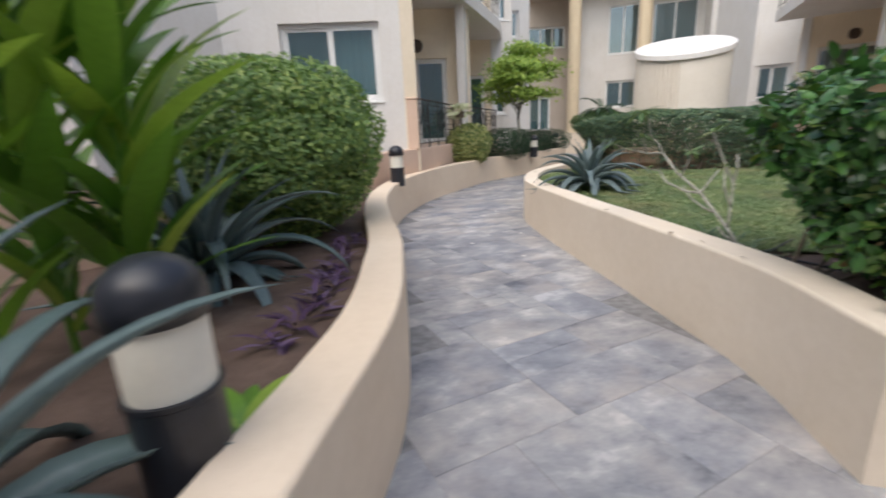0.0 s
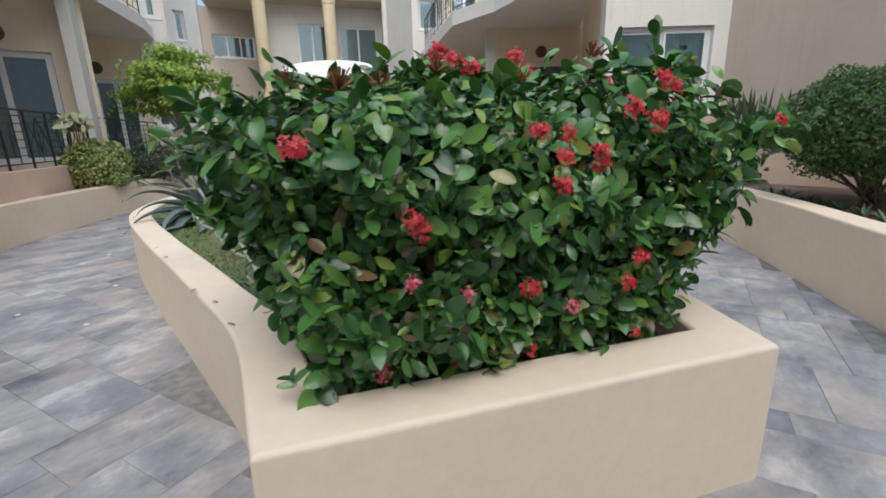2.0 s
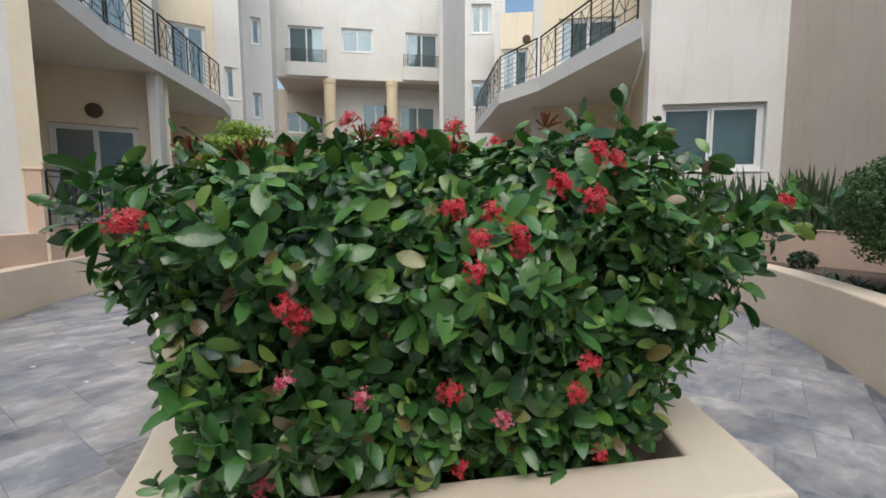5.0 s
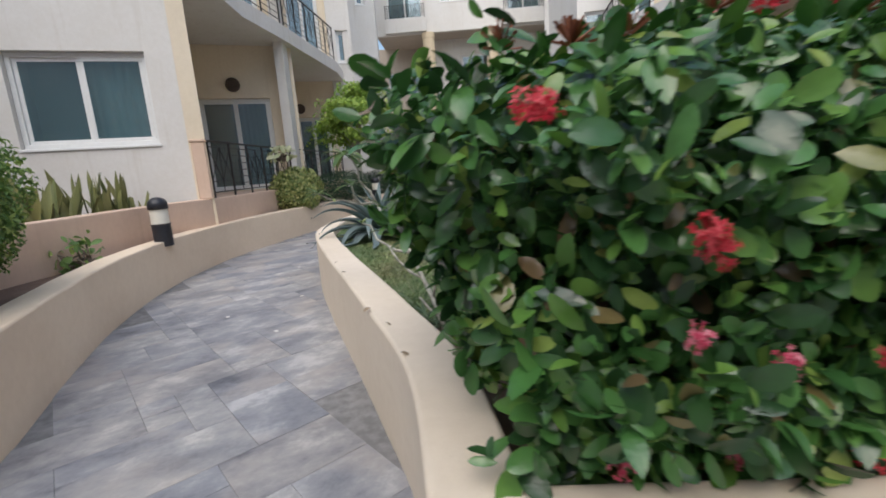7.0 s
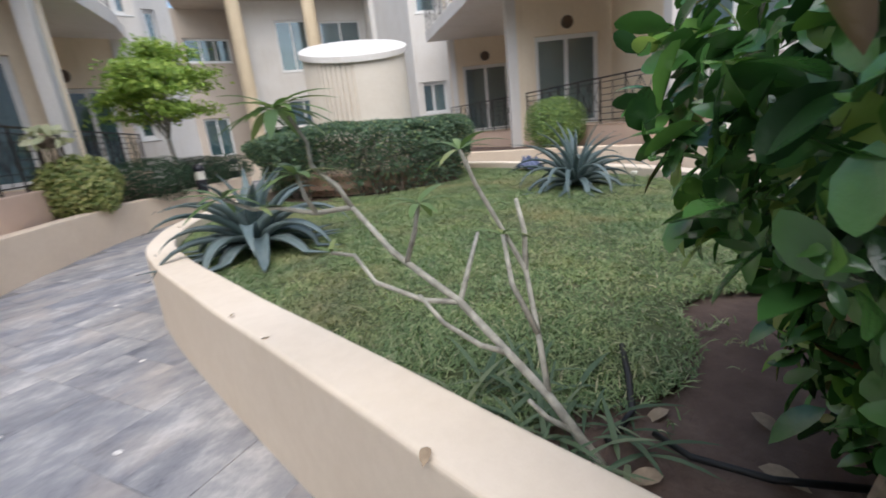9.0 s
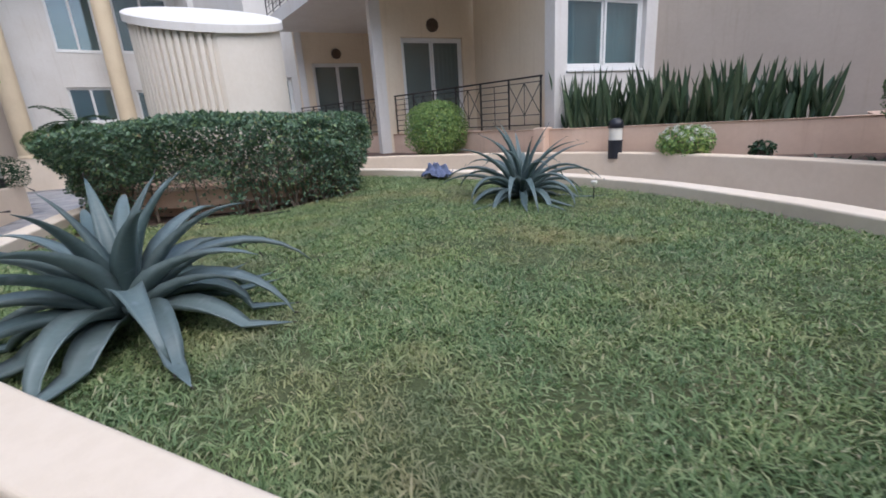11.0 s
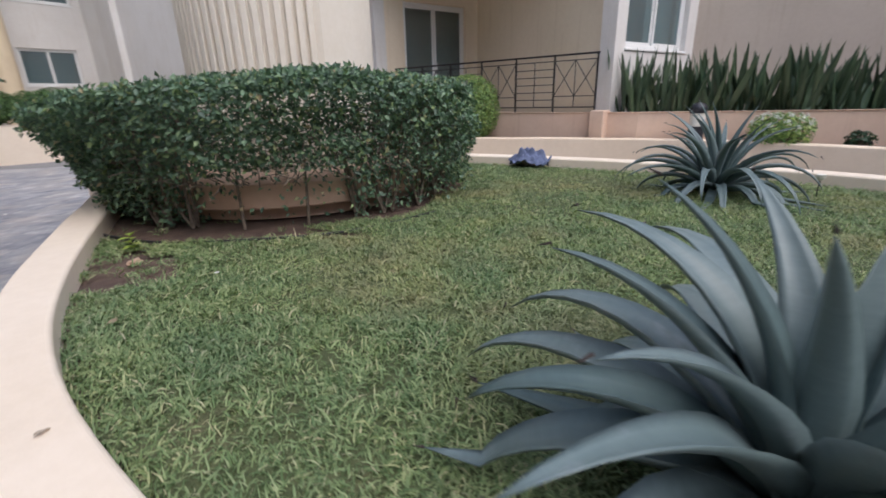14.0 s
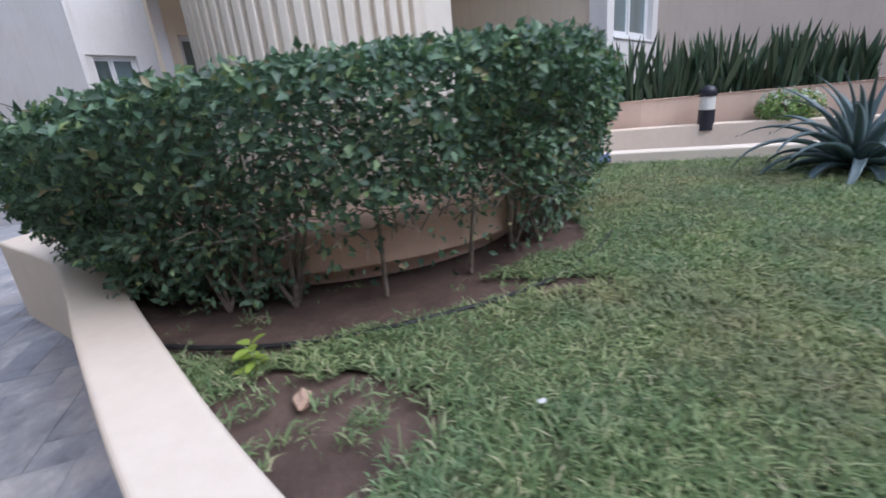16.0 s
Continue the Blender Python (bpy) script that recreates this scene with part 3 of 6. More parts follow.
def stems(bm, base, tips, r0, r1, seed, seg=5):
    rng = random.Random(seed)
    for t in tips:
        b = Vector(base) + Vector((rng.uniform(-0.12, 0.12), rng.uniform(-0.12, 0.12), 0))
        t = Vector(t)
        m1 = b.lerp(t, 0.4) + Vector((rng.uniform(-0.06, 0.06), rng.uniform(-0.06, 0.06), 0.05))
        m2 = b.lerp(t, 0.75) + Vector((rng.uniform(-0.06, 0.06), rng.uniform(-0.06, 0.06), 0.03))
        tube(bm, [b, m1, m2, t], [r0, r0 * 0.8, (r0 + r1) / 2, r1], seg)


def bush(name, place, half, n, leaf, mat, seed, label, category="bush", power=2.4, rough=0.14, freq=2.2, thick=0.4, turn=0.0, taper=0.0, rows=1, jitter=0.7, group="", lift=0.0):
    """A clipped or loose bush: stems from the ground and a lumpy crown of many leaves. place is the foot on the soil."""
    t = thing(name, place, turn)
    tagged(t, label, category, group)
    p, nr = bush_points(n, half, seed, power, rough, freq, thick, taper=taper)
    p[:, 2] += half[2] * 0.97 + lift
    v, f = leaves(p, nr, leaf[0], leaf[1], seed, rows=rows, jitter=jitter)
    mesh_fast("crown", v, f, mat, t, kind="stuff")
    rng = random.Random(seed)
    tips = [p[rng.randrange(len(p))] * 0.82 for _ in range(26)]
    bm = bmesh.new()
    stems(bm, (0, 0, -0.02), tips, 0.016, 0.004, seed)
    part("branchwork", bm, TWIG, t)
    return t


# ---- plan of the garden ----
RIM, LAWN = 0.62, 0.52
LEFT_SIDE = [(2.27, 2.31), (2.31, 3.14), (2.19, 3.9), (2.03, 4.75), (1.84, 5.75), (1.66, 6.85), (1.6, 7.7), (1.735, 8.55), (1.99, 9.3), (2.415, 10.05), (3.03, 10.93), (3.55, 11.62), (3.95, 12.2), (4.22, 12.75), (4.46, 13.32), (4.62, 13.45), (5.4, 13.45), (6.25, 13.1), (6.95, 12.25), (7.45, 11.0), (7.56, 9.7), (7.5, 8.5), (7.25, 6.6), (6.82, 5.5), (6.3, 4.7), (5.6, 3.9), (4.9, 3.15), (4.45, 2.53), (4.135, 1.877)]
CENTRE = smooth_line(LEFT_SIDE[:-1], 0.14)
CENTRE = CENTRE + [np.array((4.28, 2.17)), np.array(LEFT_SIDE[-1])]
ring = CENTRE[::-1]                       # anticlockwise: the bed lies to the left
WALL_W = smooth_line([(0.2, -7.0), (0.25, -3.0), (0.3, 0.0), (0.36, 1.58), (0.44, 2.64), (0.33, 3.59), (0.22, 4.2), (-0.07, 5.3), (-0.32, 6.6), (-0.38, 8.0), (-0.2, 9.4), (0.13, 10.5), (0.75, 12.0), (1.5, 13.4), (3.0, 15.25), (4.2, 17.35)], 0.16)
WALL_E = smooth_line([(2.6, -7.0), (3.6, -2.5), (5.4, 0.9), (6.5, 2.25), (7.3, 3.1), (8.0, 3.9), (8.75, 5.05), (9.3, 6.3), (9.5, 7.4), (9.42, 9.6), (8.95, 11.9), (8.3, 14.2), (7.75, 16.4), (7.7, 17.6)], 0.16)
RIM_E = 0.675

# ---- ground, beds and low walls ----
bm = bmesh.new()
bmesh.ops.create_grid(bm, x_segments=8, y_segments=8, size=400)
ground = part("ground", bm, EARTH)
ground.location.z = -0.06
tagged(ground, "pale trodden ground under the paving", "ground", kind="structure")

pavement = fill_plan("pavement", [(-1.2, -8), (5, -8), (11, 2), (11, 16), (11, 26), (3, 26), (-1.2, 10)], -0.004, MORTAR)
tagged(pavement, "grey slate slab paving with mortar joints", "pavement", kind="structure")

# the rim is a little narrower along the bend beside the lawn
NARROW = np.array([0.015 * max(0.0, 1 - ((q[1] - 8.9) / 1.9) ** 2) if q[0] < 3.2 else 0.0 for q in ring])
kerb = kerb_wall("wall_planter_centre", ring, 0.235 - NARROW, -0.05, RIM, CREAM, closed=True)
tagged(kerb, "curved cream rendered planter wall with a rounded rim", "planter wall", kind="structure")
kerb = kerb_wall("wall_planter_west", WALL_W, 0.26, -0.05, RIM, TAN)
tagged(kerb, "curved tan rendered garden wall beside the path", "planter wall", kind="structure")
kerb = kerb_wall("wall_planter_east", WALL_E[::-1], 0.26, -0.05, RIM_E, TAN)
tagged(kerb, "curved tan rendered garden wall across the path", "planter wall", kind="structure")

bed = offset_line(ring, 0.2 - NARROW, True)
def soil_sheet(name, poly, z, mat, label):
    ob = fill_plan(name, poly, z, mat)
    return tagged(ob, label, "soil", kind="structure")

soil_sheet("ground_bed_centre", bed, LAWN - 0.04, SOIL, "red brown planter soil")
west = offset_line(WALL_W, 0.2) + [np.array(p) for p in ((-2, 22), (-9, 22), (-9, -7))]
soil_sheet("ground_bed_west", west, 0.5, SOIL, "red brown planter soil beside the wall")
east = offset_line(WALL_E[::-1], 0.2)
east = east + [np.array(p) for p in ((16, -7), (18, 18))]
soil_sheet("ground_bed_east", east, 0.58, SOIL, "red brown planter soil beside the wall")

# lawn: a gently uneven turf sheet and many blades
LAWN_EDGE = [tuple(p) for p in offset_line(ring, 0.232 - NARROW, True)]
HC = (5.11, 10.69)


def bare(x, y):
    """How bare the turf is: the bed under the flowering bush, the hedge foot and worn patches."""
    b = 0.0
    if y < 3.92 + 0.25 * noise.noise(Vector((x * 1.5, y * 1.5, 0))):
        b = 1.0
    r = math.hypot(x - HC[0], y - HC[1])
    if r < 1.62 + 0.3 * noise.noise(Vector((x * 1.6, y * 1.6, 7))) + (0.28 if x < 3.9 else 0):
        b = 1.0
    if math.hypot((x - 2.78) / 0.3, (y - 9.98) / 0.45) < 1 + 0.6 * noise.noise(Vector((x * 4, y * 4, 2))):
        b = max(b, 0.9)
    n = noise.noise(Vector((x * 0.9, y * 0.9, 5))) + 0.5 * noise.noise(Vector((x * 2.6, y * 2.6, 9)))
    if n > 0.42:
        b = max(b, 0.5)
    return b


bm = bmesh.new()
grid, step = {}, 0.075
for i in range(90):
    for j in range(160):
        x, y = 1.4 + i * step, 2.0 + j * step
        if inside(LAWN_EDGE, x, y) and bare(x, y) < 0.8:
            grid[i, j] = bm.verts.new((x, y, LAWN - 0.012 + 0.014 * noise.noise(Vector((x * 1.3, y * 1.3, 1)))))
for (i, j), v in list(grid.items()):
    q = [grid.get(k) for k in ((i, j), (i + 1, j), (i + 1, j + 1), (i, j + 1))]
    if all(q):
        bm.faces.new(q)
turf = part("lawn_turf", bm, TURF, smooth=True)
tagged(turf, "short worn green turf with dry patches", "lawn", kind="structure")

rng = np.random.default_rng(5)
cx, cy = rng.uniform(1.7, 7.5, 900000), rng.uniform(3.7, 12.6, 900000)
within = np.zeros(len(cx), bool)
for (x1, y1), (x2, y2) in zip(LAWN_EDGE, LAWN_EDGE[1:] + LAWN_EDGE[:1]):
    if y1 != y2:
        within ^= ((y1 > cy) != (y2 > cy)) & (cx < (x2 - x1) * (cy - y1) / (y2 - y1) + x1)
near = np.hypot(cx - 1.7, (cy - 7.5) * 0.5)
within &= rng.random(len(cx)) < np.maximum(0.32, 1.3 - near * 0.22)
pts = []
for x, y, chance in zip(cx[within], cy[within], rng.random(int(within.sum()))):
    b_ = bare(x, y)
    if chance < 0.72 + 0.8 * noise.noise(Vector((x * 8, y * 8, 4))) - (b_ * 0.35 if b_ < 0.8 else 0.66 if b_ < 0.95 else 0.95):
        pts.append((x, y, LAWN - 0.015))
pts = np.array(pts[:270000])
n = len(pts)
swirl = np.array([noise.noise(Vector((x * 9, y * 9, 12))) for x, y, _ in pts])
ang, lean = swirl * 9 + rng.normal(0, 1.6, n), rng.uniform(0.35, 2.3, n)
d = np.stack([np.cos(ang) * lean, np.sin(ang) * lean, np.ones(n)], 1)
d /= np.linalg.norm(d, axis=1, keepdims=True)
side = np.stack([-np.sin(ang), np.cos(ang), rng.normal(0, 0.5, n)], 1) * rng.uniform(0.0013, 0.0034, (n, 1))
ln = rng.uniform(0.02, 0.06, (n, 1)) * np.where(rng.random((n, 1)) < 0.06, 1.6, 1.0)
d2 = d + np.stack([np.cos(ang), np.sin(ang), -0.9 * np.ones(n)], 1) * rng.uniform(0.3, 0.9, (n, 1))
d2 /= np.linalg.norm(d2, axis=1, keepdims=True)
mid = pts + d * ln * 0.55
v = np.stack([pts - side, pts + side, mid - side * 0.9, mid + side * 0.9, mid + d2 * ln * 0.5], 1)
f = (np.arange(n)[:, None, None] * 5 + np.array([(0, 1, 3), (0, 3, 2), (2, 3, 4)])[None]).reshape(-1, 3)
lawn = mesh_fast("grass", v.reshape(-1, 3), f, GRASS, kind="stuff")
tagged(lawn, "short tangled green lawn grass with straw blades", "grass", kind="stuff")

# ---- left (west) building ----
ZB = -0.3
A, B = (-3.65, 9.23), (-0.45, 9.65)
house_wall("wall_1", A, B, ZB, 9.5, WHITE, [(1.02, 2.83, 2.0, 3.39)], 0.3, "off-white rendered wall with a recessed window")
glazing(A, B, 1.02, 2.83, 2.0, 3.39, deep=0.1, room=0.5)
house_wall("wall_2", (-4.3, 6.6), (-3.65, 9.23), ZB, 9.5, WHITE, thick=0.3, label="off-white rendered return wall")
A, B = (-9.0, 6.0), (-4.3, 6.6)
house_wall("wall_3", A, B, ZB, 9.5, WHITE, [(2.3, 4.2, 1.98, 3.6)], 0.3, "off-white rendered wall with a window")
glazing(A, B, 2.3, 4.2, 1.98, 3.6, deep=0.1)
D1A, D1B = (-1.944, 13.776), (0.55, 14.24)
house_wall("wall_4", (-0.45, 9.65), D1A, ZB, 9.5, BEIGE, thick=-0.25, label="beige side wall of a sheltered terrace")
house_wall("wall_5", D1A, D1B, ZB, 9.5, BEIGE, [(0.47, 2.15, 1.07, 3.36), (0.47, 2.15, 5.0, 7.3)], 0.25, "beige terrace wall with a sliding door")
glazing(D1A, D1B, 0.47, 2.15, 1.07, 3.36, door=True, deep=0.08)
glazing(D1A, D1B, 0.47, 2.15, 5.0, 7.3, door=True, deep=0.08)
wall_lamp(D1A, D1B, 1.32, 3.68)
house_wall("wall_6", (0.52, 14.23), (0.47, 13.75), ZB, 9.5, WHITE, thick=0.22, label="off-white wall end between two terraces")
D2A, D2B = (-0.6, 18.66), (1.63, 18.97)
house_wall("wall_7", D2A, D2B, ZB, 9.5, BEIGE, [(0.86, 2.0, 1.07, 3.38), (0.86, 2.0, 5.0, 7.6)], 0.25, "beige terrace wall with a glass door")
glazing(D2A, D2B, 0.86, 2.0, 1.07, 3.38, door=True, deep=0.08)
glazing(D2A, D2B, 0.86, 2.0, 5.0, 7.6, door=True, deep=0.08)
wall_lamp(D2A, D2B, 1.02, 3.68)
house_wall("wall_8", (0.62, 14.3), (-0.55, 18.6), ZB, 9.5, BEIGE, thick=-0.2, label="beige terrace side wall")
A, B = (1.64, 18.9), (2.45, 19.02)
house_wall("wall_9", A, B, ZB, 14.5, WHITE, [(0.27, 0.72, 5.25, 6.35), (0.12, 0.6, 1.9, 3.0)], 0.3, "off-white wall with narrow windows")
glazing(A, B, 0.27, 0.72, 5.25, 6.35, panes=1, curtain=False)
glazing(A, B, 0.12, 0.6, 1.9, 3.0, panes=1, curtain=False)
house_wall("wall_10", (2.45, 19.03), (2.5, 24.0), ZB, 14.5, WHITE, thick=0.3, label="off-white return wall")
A, B = (2.5, 24.0), (3.72, 24.17)
house_wall("wall_11", A, B, ZB, 16.5, WHITE, [(0.3, 0.72, 5.55, 6.72), (0.36, 0.8, 8.9, 10.1)], 0.3, "off-white wall with narrow windows")
glazing(A, B, 0.3, 0.72, 5.55, 6.72, panes=1, curtain=False)
glazing(A, B, 0.36, 0.8, 8.9, 10.1, panes=1, curtain=False)
house_wall("wall_12", (3.72, 24.18), (4.4, 33.1), ZB, 16.5, WHITE, thick=0.3, label="off-white return wall")

# terrace parapet and balcony slab of the left building
def slab(name, poly, z0, z1, mat, label):
    bm = bmesh.new()
    lo = [bm.verts.new((p[0], p[1], z0)) for p in poly]
    hi = [bm.verts.new((p[0], p[1], z1)) for p in poly]
    bm.faces.new(lo[::-1])
    bm.faces.new(hi)
    for i in range(len(poly)):
        bm.faces.new((lo[i - 1], lo[i], hi[i], hi[i - 1]))
    bmesh.ops.recalc_face_normals(bm, faces=bm.faces)
    return tagged(part(name, bm, mat), label, "slab", kind="structure")


slab("balcony_slab_west", [(-1.9, 13.72), (-0.44, 9.66), (-0.02, 9.85), (0.22, 11.9), (0.77, 13.6), (1.87, 17.4), (2.05, 18.88), (1.66, 18.86), (-0.45, 18.6), (0.75, 14.4), (0.6, 14.16)], 4.6, 4.95, WHITE, "off-white balcony slab over the terraces")
slab("terrace_floor_west", [(-1.9, 13.74), (-0.5, 9.72), (-0.3, 9.76), (0.0, 11.0), (0.36, 12.9), (0.9, 15.3), (1.72, 18.2), (1.66, 18.88), (-0.5, 18.6), (0.7, 14.3)], -0.2, 1.05, PEACH, "peach rendered terrace base")
kerb = kerb_wall("parapet_west", [np.array(p) for p in ((1.8, 18.2), (0.98, 15.3), (0.43, 12.9), (0.05, 11.0), (-0.26, 9.7), (-0.62, 8.9), (-0.95, 7.0), (-1.6, 4.6), (-3.0, 2.6))][::-1], 0.2, 0.3, 1.07, PEACH)
tagged(kerb, "peach rendered retaining wall below the terrace", "retaining wall", kind="structure")
slab("planter_fill_west", [(-3.5, 9.2), (-4.2, 6.7), (-3.3, 2.6), (-1.8, 4.6), (-1.15, 7.0), (-0.82, 8.9), (-0.5, 9.6)], 0.2, 0.98, SOIL, "soil of the raised bed under the window")
p = thing("terrace_pillar", (-0.33, 9.75, 1.07), 8)
tagged(p, "square peach pillar at the end of a railing", "pillar")
bm = bmesh.new()
box(bm, (-0.1, -0.1, 0.0), (0.1, 0.1, 0.93), bevel=0.012)
part("shaft", bm, PEACH, p)
bm = bmesh.new()
box(bm, (-0.115, -0.115, 0.932), (0.115, 0.115, 0.97), bevel=0.008)
part("cap", bm, PEACH, p)
railing("terrace_railing", (-0.24, 9.88), (0.33, 12.85), 1.09, 0.95)
railing("terrace_railing", (0.35, 12.97), (1.72, 17.9), 1.09, 0.95)
railing("balcony_railing", (-0.02, 9.95), (0.19, 11.85), 4.97, 0.98)
railing("balcony_railing", (0.21, 11.95), (0.73, 13.55), 4.97, 0.98)
railing("balcony_railing", (0.79, 13.7), (1.82, 17.3), 4.97, 0.98)

# ---- right (east) building ----
A, B = (10.22, 8.095), (12.45, 6.8)
house_wall("wall_13", A, B, ZB, 9.5, WHITE, [(0.29, 2.27, 2.14, 3.49)], 0.3, "off-white rendered wall with a recessed window")
glazing(A, B, 0.29, 2.27, 2.14, 3.49, deep=0.1, room=0.35)
house_wall("wall_14", (12.45, 6.8), (12.1, 0.6), ZB, 9.5, TAUPE, thick=0.3, label="pale taupe rendered wall behind tall plants")
house_wall("wall_15", (12.1, 0.6), (13.2, -6.0), ZB, 9.5, WHITE, thick=0.3, label="off-white rendered wall")
D3A, D3B = (11.2, 13.2), (13.75, 11.724)
house_wall("wall_16", D3A, D3B, ZB, 9.5, BEIGE, [(0.5, 2.35, 1.07, 3.56), (0.5, 2.35, 4.9, 7.2)], 0.25, "beige terrace wall with a sliding door")
glazing(D3A, D3B, 0.5, 2.35, 1.07, 3.56, door=True, deep=0.08)
glazing(D3A, D3B, 0.5, 2.35, 4.9, 7.2, door=True, deep=0.08)
wall_lamp(D3A, D3B, 1.44, 3.86)
house_wall("wall_17", (13.5, 11.8), (10.29, 8.145), ZB, 9.5, BEIGE, thick=0.25, label="beige side wall of a sheltered terrace")
house_wall("wall_18", (10.96, 13.34), (11.2, 13.2), ZB, 9.5, WHITE, thick=0.3, label="off-white wall end between two terraces")
D4A, D4B = (12.36, 18.29), (15.27, 16.623)
house_wall("wall_19", D4A, D4B, ZB, 9.5, BEIGE, [(0.5, 2.3, 1.07, 3.58), (0.3, 1.45, 4.95, 8.05)], 0.25, "beige terrace wall with a sliding door")
glazing(D4A, D4B, 0.5, 2.3, 1.07, 3.58, door=True, deep=0.08)
glazing(D4A, D4B, 0.3, 1.45, 4.95, 8.05, door=True, deep=0.08)
wall_lamp(D4A, D4B, 1.4, 3.88)
wall_lamp(D4A, D4B, 1.35, 8.4)
house_wall("wall_20", (15.05, 16.72), (11.35, 13.3), ZB, 9.5, BEIGE, thick=0.2, label="beige terrace side wall")
A, B = (11.9, 20.2), (13.6, 19.5)
house_wall("wall_21", A, B, ZB, 14.5, WHITE, [(0.12, 1.32, 2.0, 3.29), (0.27, 1.2, 5.95, 7.22), (0.27, 1.2, 9.3, 10.6)], 0.3, "off-white wall with stacked windows")
glazing(A, B, 0.12, 1.32, 2.0, 3.29)
glazing(A, B, 0.27, 1.2, 5.95, 7.22, panes=1)
glazing(A, B, 0.27, 1.2, 9.3, 10.6, panes=2)
house_wall("wall_22", (13.6, 19.5), (12.36, 18.3), ZB, 9.5, WHITE, thick=0.25, label="off-white return wall")
house_wall("wall_23", (13.2, 25.86), (11.92, 20.2), ZB, 14.5, WHITE, thick=0.3, label="off-white return wall")
A, B = (13.0, 25.93), (14.6, 25.4)
house_wall("wall_24", A, B, ZB, 16.5, WHITE, [(0.72, 1.36, 6.4, 7.55), (0.8, 1.4, 10.05, 11.45)], 0.3, "off-white wall with narrow windows")
glazing(A, B, 0.72, 1.36, 6.4, 7.55, panes=1, curtain=False)
glazing(A, B, 0.8, 1.4, 10.05, 11.45, panes=1, curtain=False)
house_wall("wall_25", (15.3, 30.7), (13.05, 25.95), ZB, 16.5, WHITE, thick=0.3, label="off-white return wall")
slab("balcony_slab_east", [(13.4, 11.8), (10.2, 8.25), (9.45, 7.6), (9.95, 11.55), (9.75, 13.35), (11.6, 18.6), (12.3, 18.2), (15.0, 16.7), (11.4, 13.2)], 4.55, 4.92, WHITE, "off-white balcony slab over the terraces")
slab("terrace_floor_east", [(13.4, 11.8), (10.15, 8.25), (10.05, 8.4), (10.7, 10.7), (11.3, 13.2), (12.0, 18.3), (12.4, 18.25), (15.0, 16.7), (11.5, 13.2)], -0.2, 1.05, PEACH, "peach rendered terrace base")
kerb = kerb_wall("parapet_east", [np.array(p) for p in ((11.9, 18.2), (11.3, 13.3), (10.55, 10.4), (10.0, 8.3), (9.84, 7.6), (9.86, 6.0), (9.98, 4.1), (10.1, 3.35), (12.0, 3.2))][::-1], -0.2, 0.3, 1.08, PEACH)
tagged(kerb, "peach rendered retaining wall below the terrace", "retaining wall", kind="structure")
slab("planter_fill_east", [(10.02, 8.1), (10.0, 6.0), (10.15, 4.1), (10.27, 3.5), (12.2, 3.35), (12.4, 6.75)], 0.2, 1.0, SOIL, "soil of the raised bed under the wall")
p = thing("terrace_pillar", (9.97, 8.22, 0.6), -20)
tagged(p, "short peach pier where two retaining walls meet", "pillar")
bm = bmesh.new()
box(bm, (-0.13, -0.13, 0.0), (0.13, 0.13, 0.52), bevel=0.015)
part("shaft", bm, PEACH, p)
railing("terrace_railing", (10.15, 8.34), (11.28, 13.0), 1.1, 0.98)
railing("terrace_railing", (11.4, 13.5), (12.0, 17.9), 1.1, 0.98)
railing("balcony_railing", (9.5, 7.75), (9.93, 11.45), 4.94, 1.0)
railing("balcony_railing", (9.9, 11.6), (9.75, 13.3), 4.94, 1.0)
railing("balcony_railing", (9.8, 13.5), (11.55, 18.4), 4.94, 1.0)

# ---- far building across the court ----
FA = np.array((9.7, 32.0))
FU, FN = np.array((0.974, -0.225)), np.array((0.225, 0.974))
def far(s, back=0.0):
    return tuple(FA + FU * s + FN * back)

A, B = far(-5.5), far(5.8)
OPS = [(0.83, 3.15, 10.95, 13.3), (4.29, 6.38, 11.8, 13.35), (8.61, 10.83, 10.98, 13.3)]
house_wall("wall_26", A, B, 10.0, 17.5, WHITE, OPS, 0.3, "off-white upper wall carried on columns")
for o in OPS:
    glazing(A, B, *o, deep=0.12)
for s in (-3.5, 4.2):
    slab("balcony_ledge", [far(s - 1.35, -0.35), far(s + 1.35, -0.35), far(s + 1.35, -0.002), far(s - 1.35, -0.002)], 10.05, 10.9, WHITE, "off-white box below a small balcony")
    railing("window_railing", far(s - 1.28, -0.32), far(s + 1.28, -0.32), 10.92, 0.8, 0.28)
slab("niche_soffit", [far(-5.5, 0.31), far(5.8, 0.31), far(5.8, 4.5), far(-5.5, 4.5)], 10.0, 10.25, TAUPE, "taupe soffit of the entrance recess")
A, B = far(-2.2, 2.0), far(5.8, 2.0)
OPS = [(2.25, 4.2, 5.85, 8.9), (5.0, 7.65, 5.9, 8.8), (2.25, 4.2, 2.4, 4.15), (5.2, 7.4, 2.4, 4.0)]
house_wall("wall_27", A, B, ZB, 10.0, WHITE, OPS, 0.3, "off-white back wall of the entrance recess")
for o in OPS:
    glazing(A, B, *o, deep=0.1, curtain=False)
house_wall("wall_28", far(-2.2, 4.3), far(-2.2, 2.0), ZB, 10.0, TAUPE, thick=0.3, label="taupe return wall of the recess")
A, B = far(-6.0, 3.2), far(-2.2, 4.2)
OPS = [(0.6, 3.3, 6.9, 8.35), (0.7, 2.3, 1.05, 3.5)]
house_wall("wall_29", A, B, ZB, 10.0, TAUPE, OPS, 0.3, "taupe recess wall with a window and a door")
glazing(A, B, *OPS[0], panes=3, curtain=False)
glazing(A, B, *OPS[1], door=True)
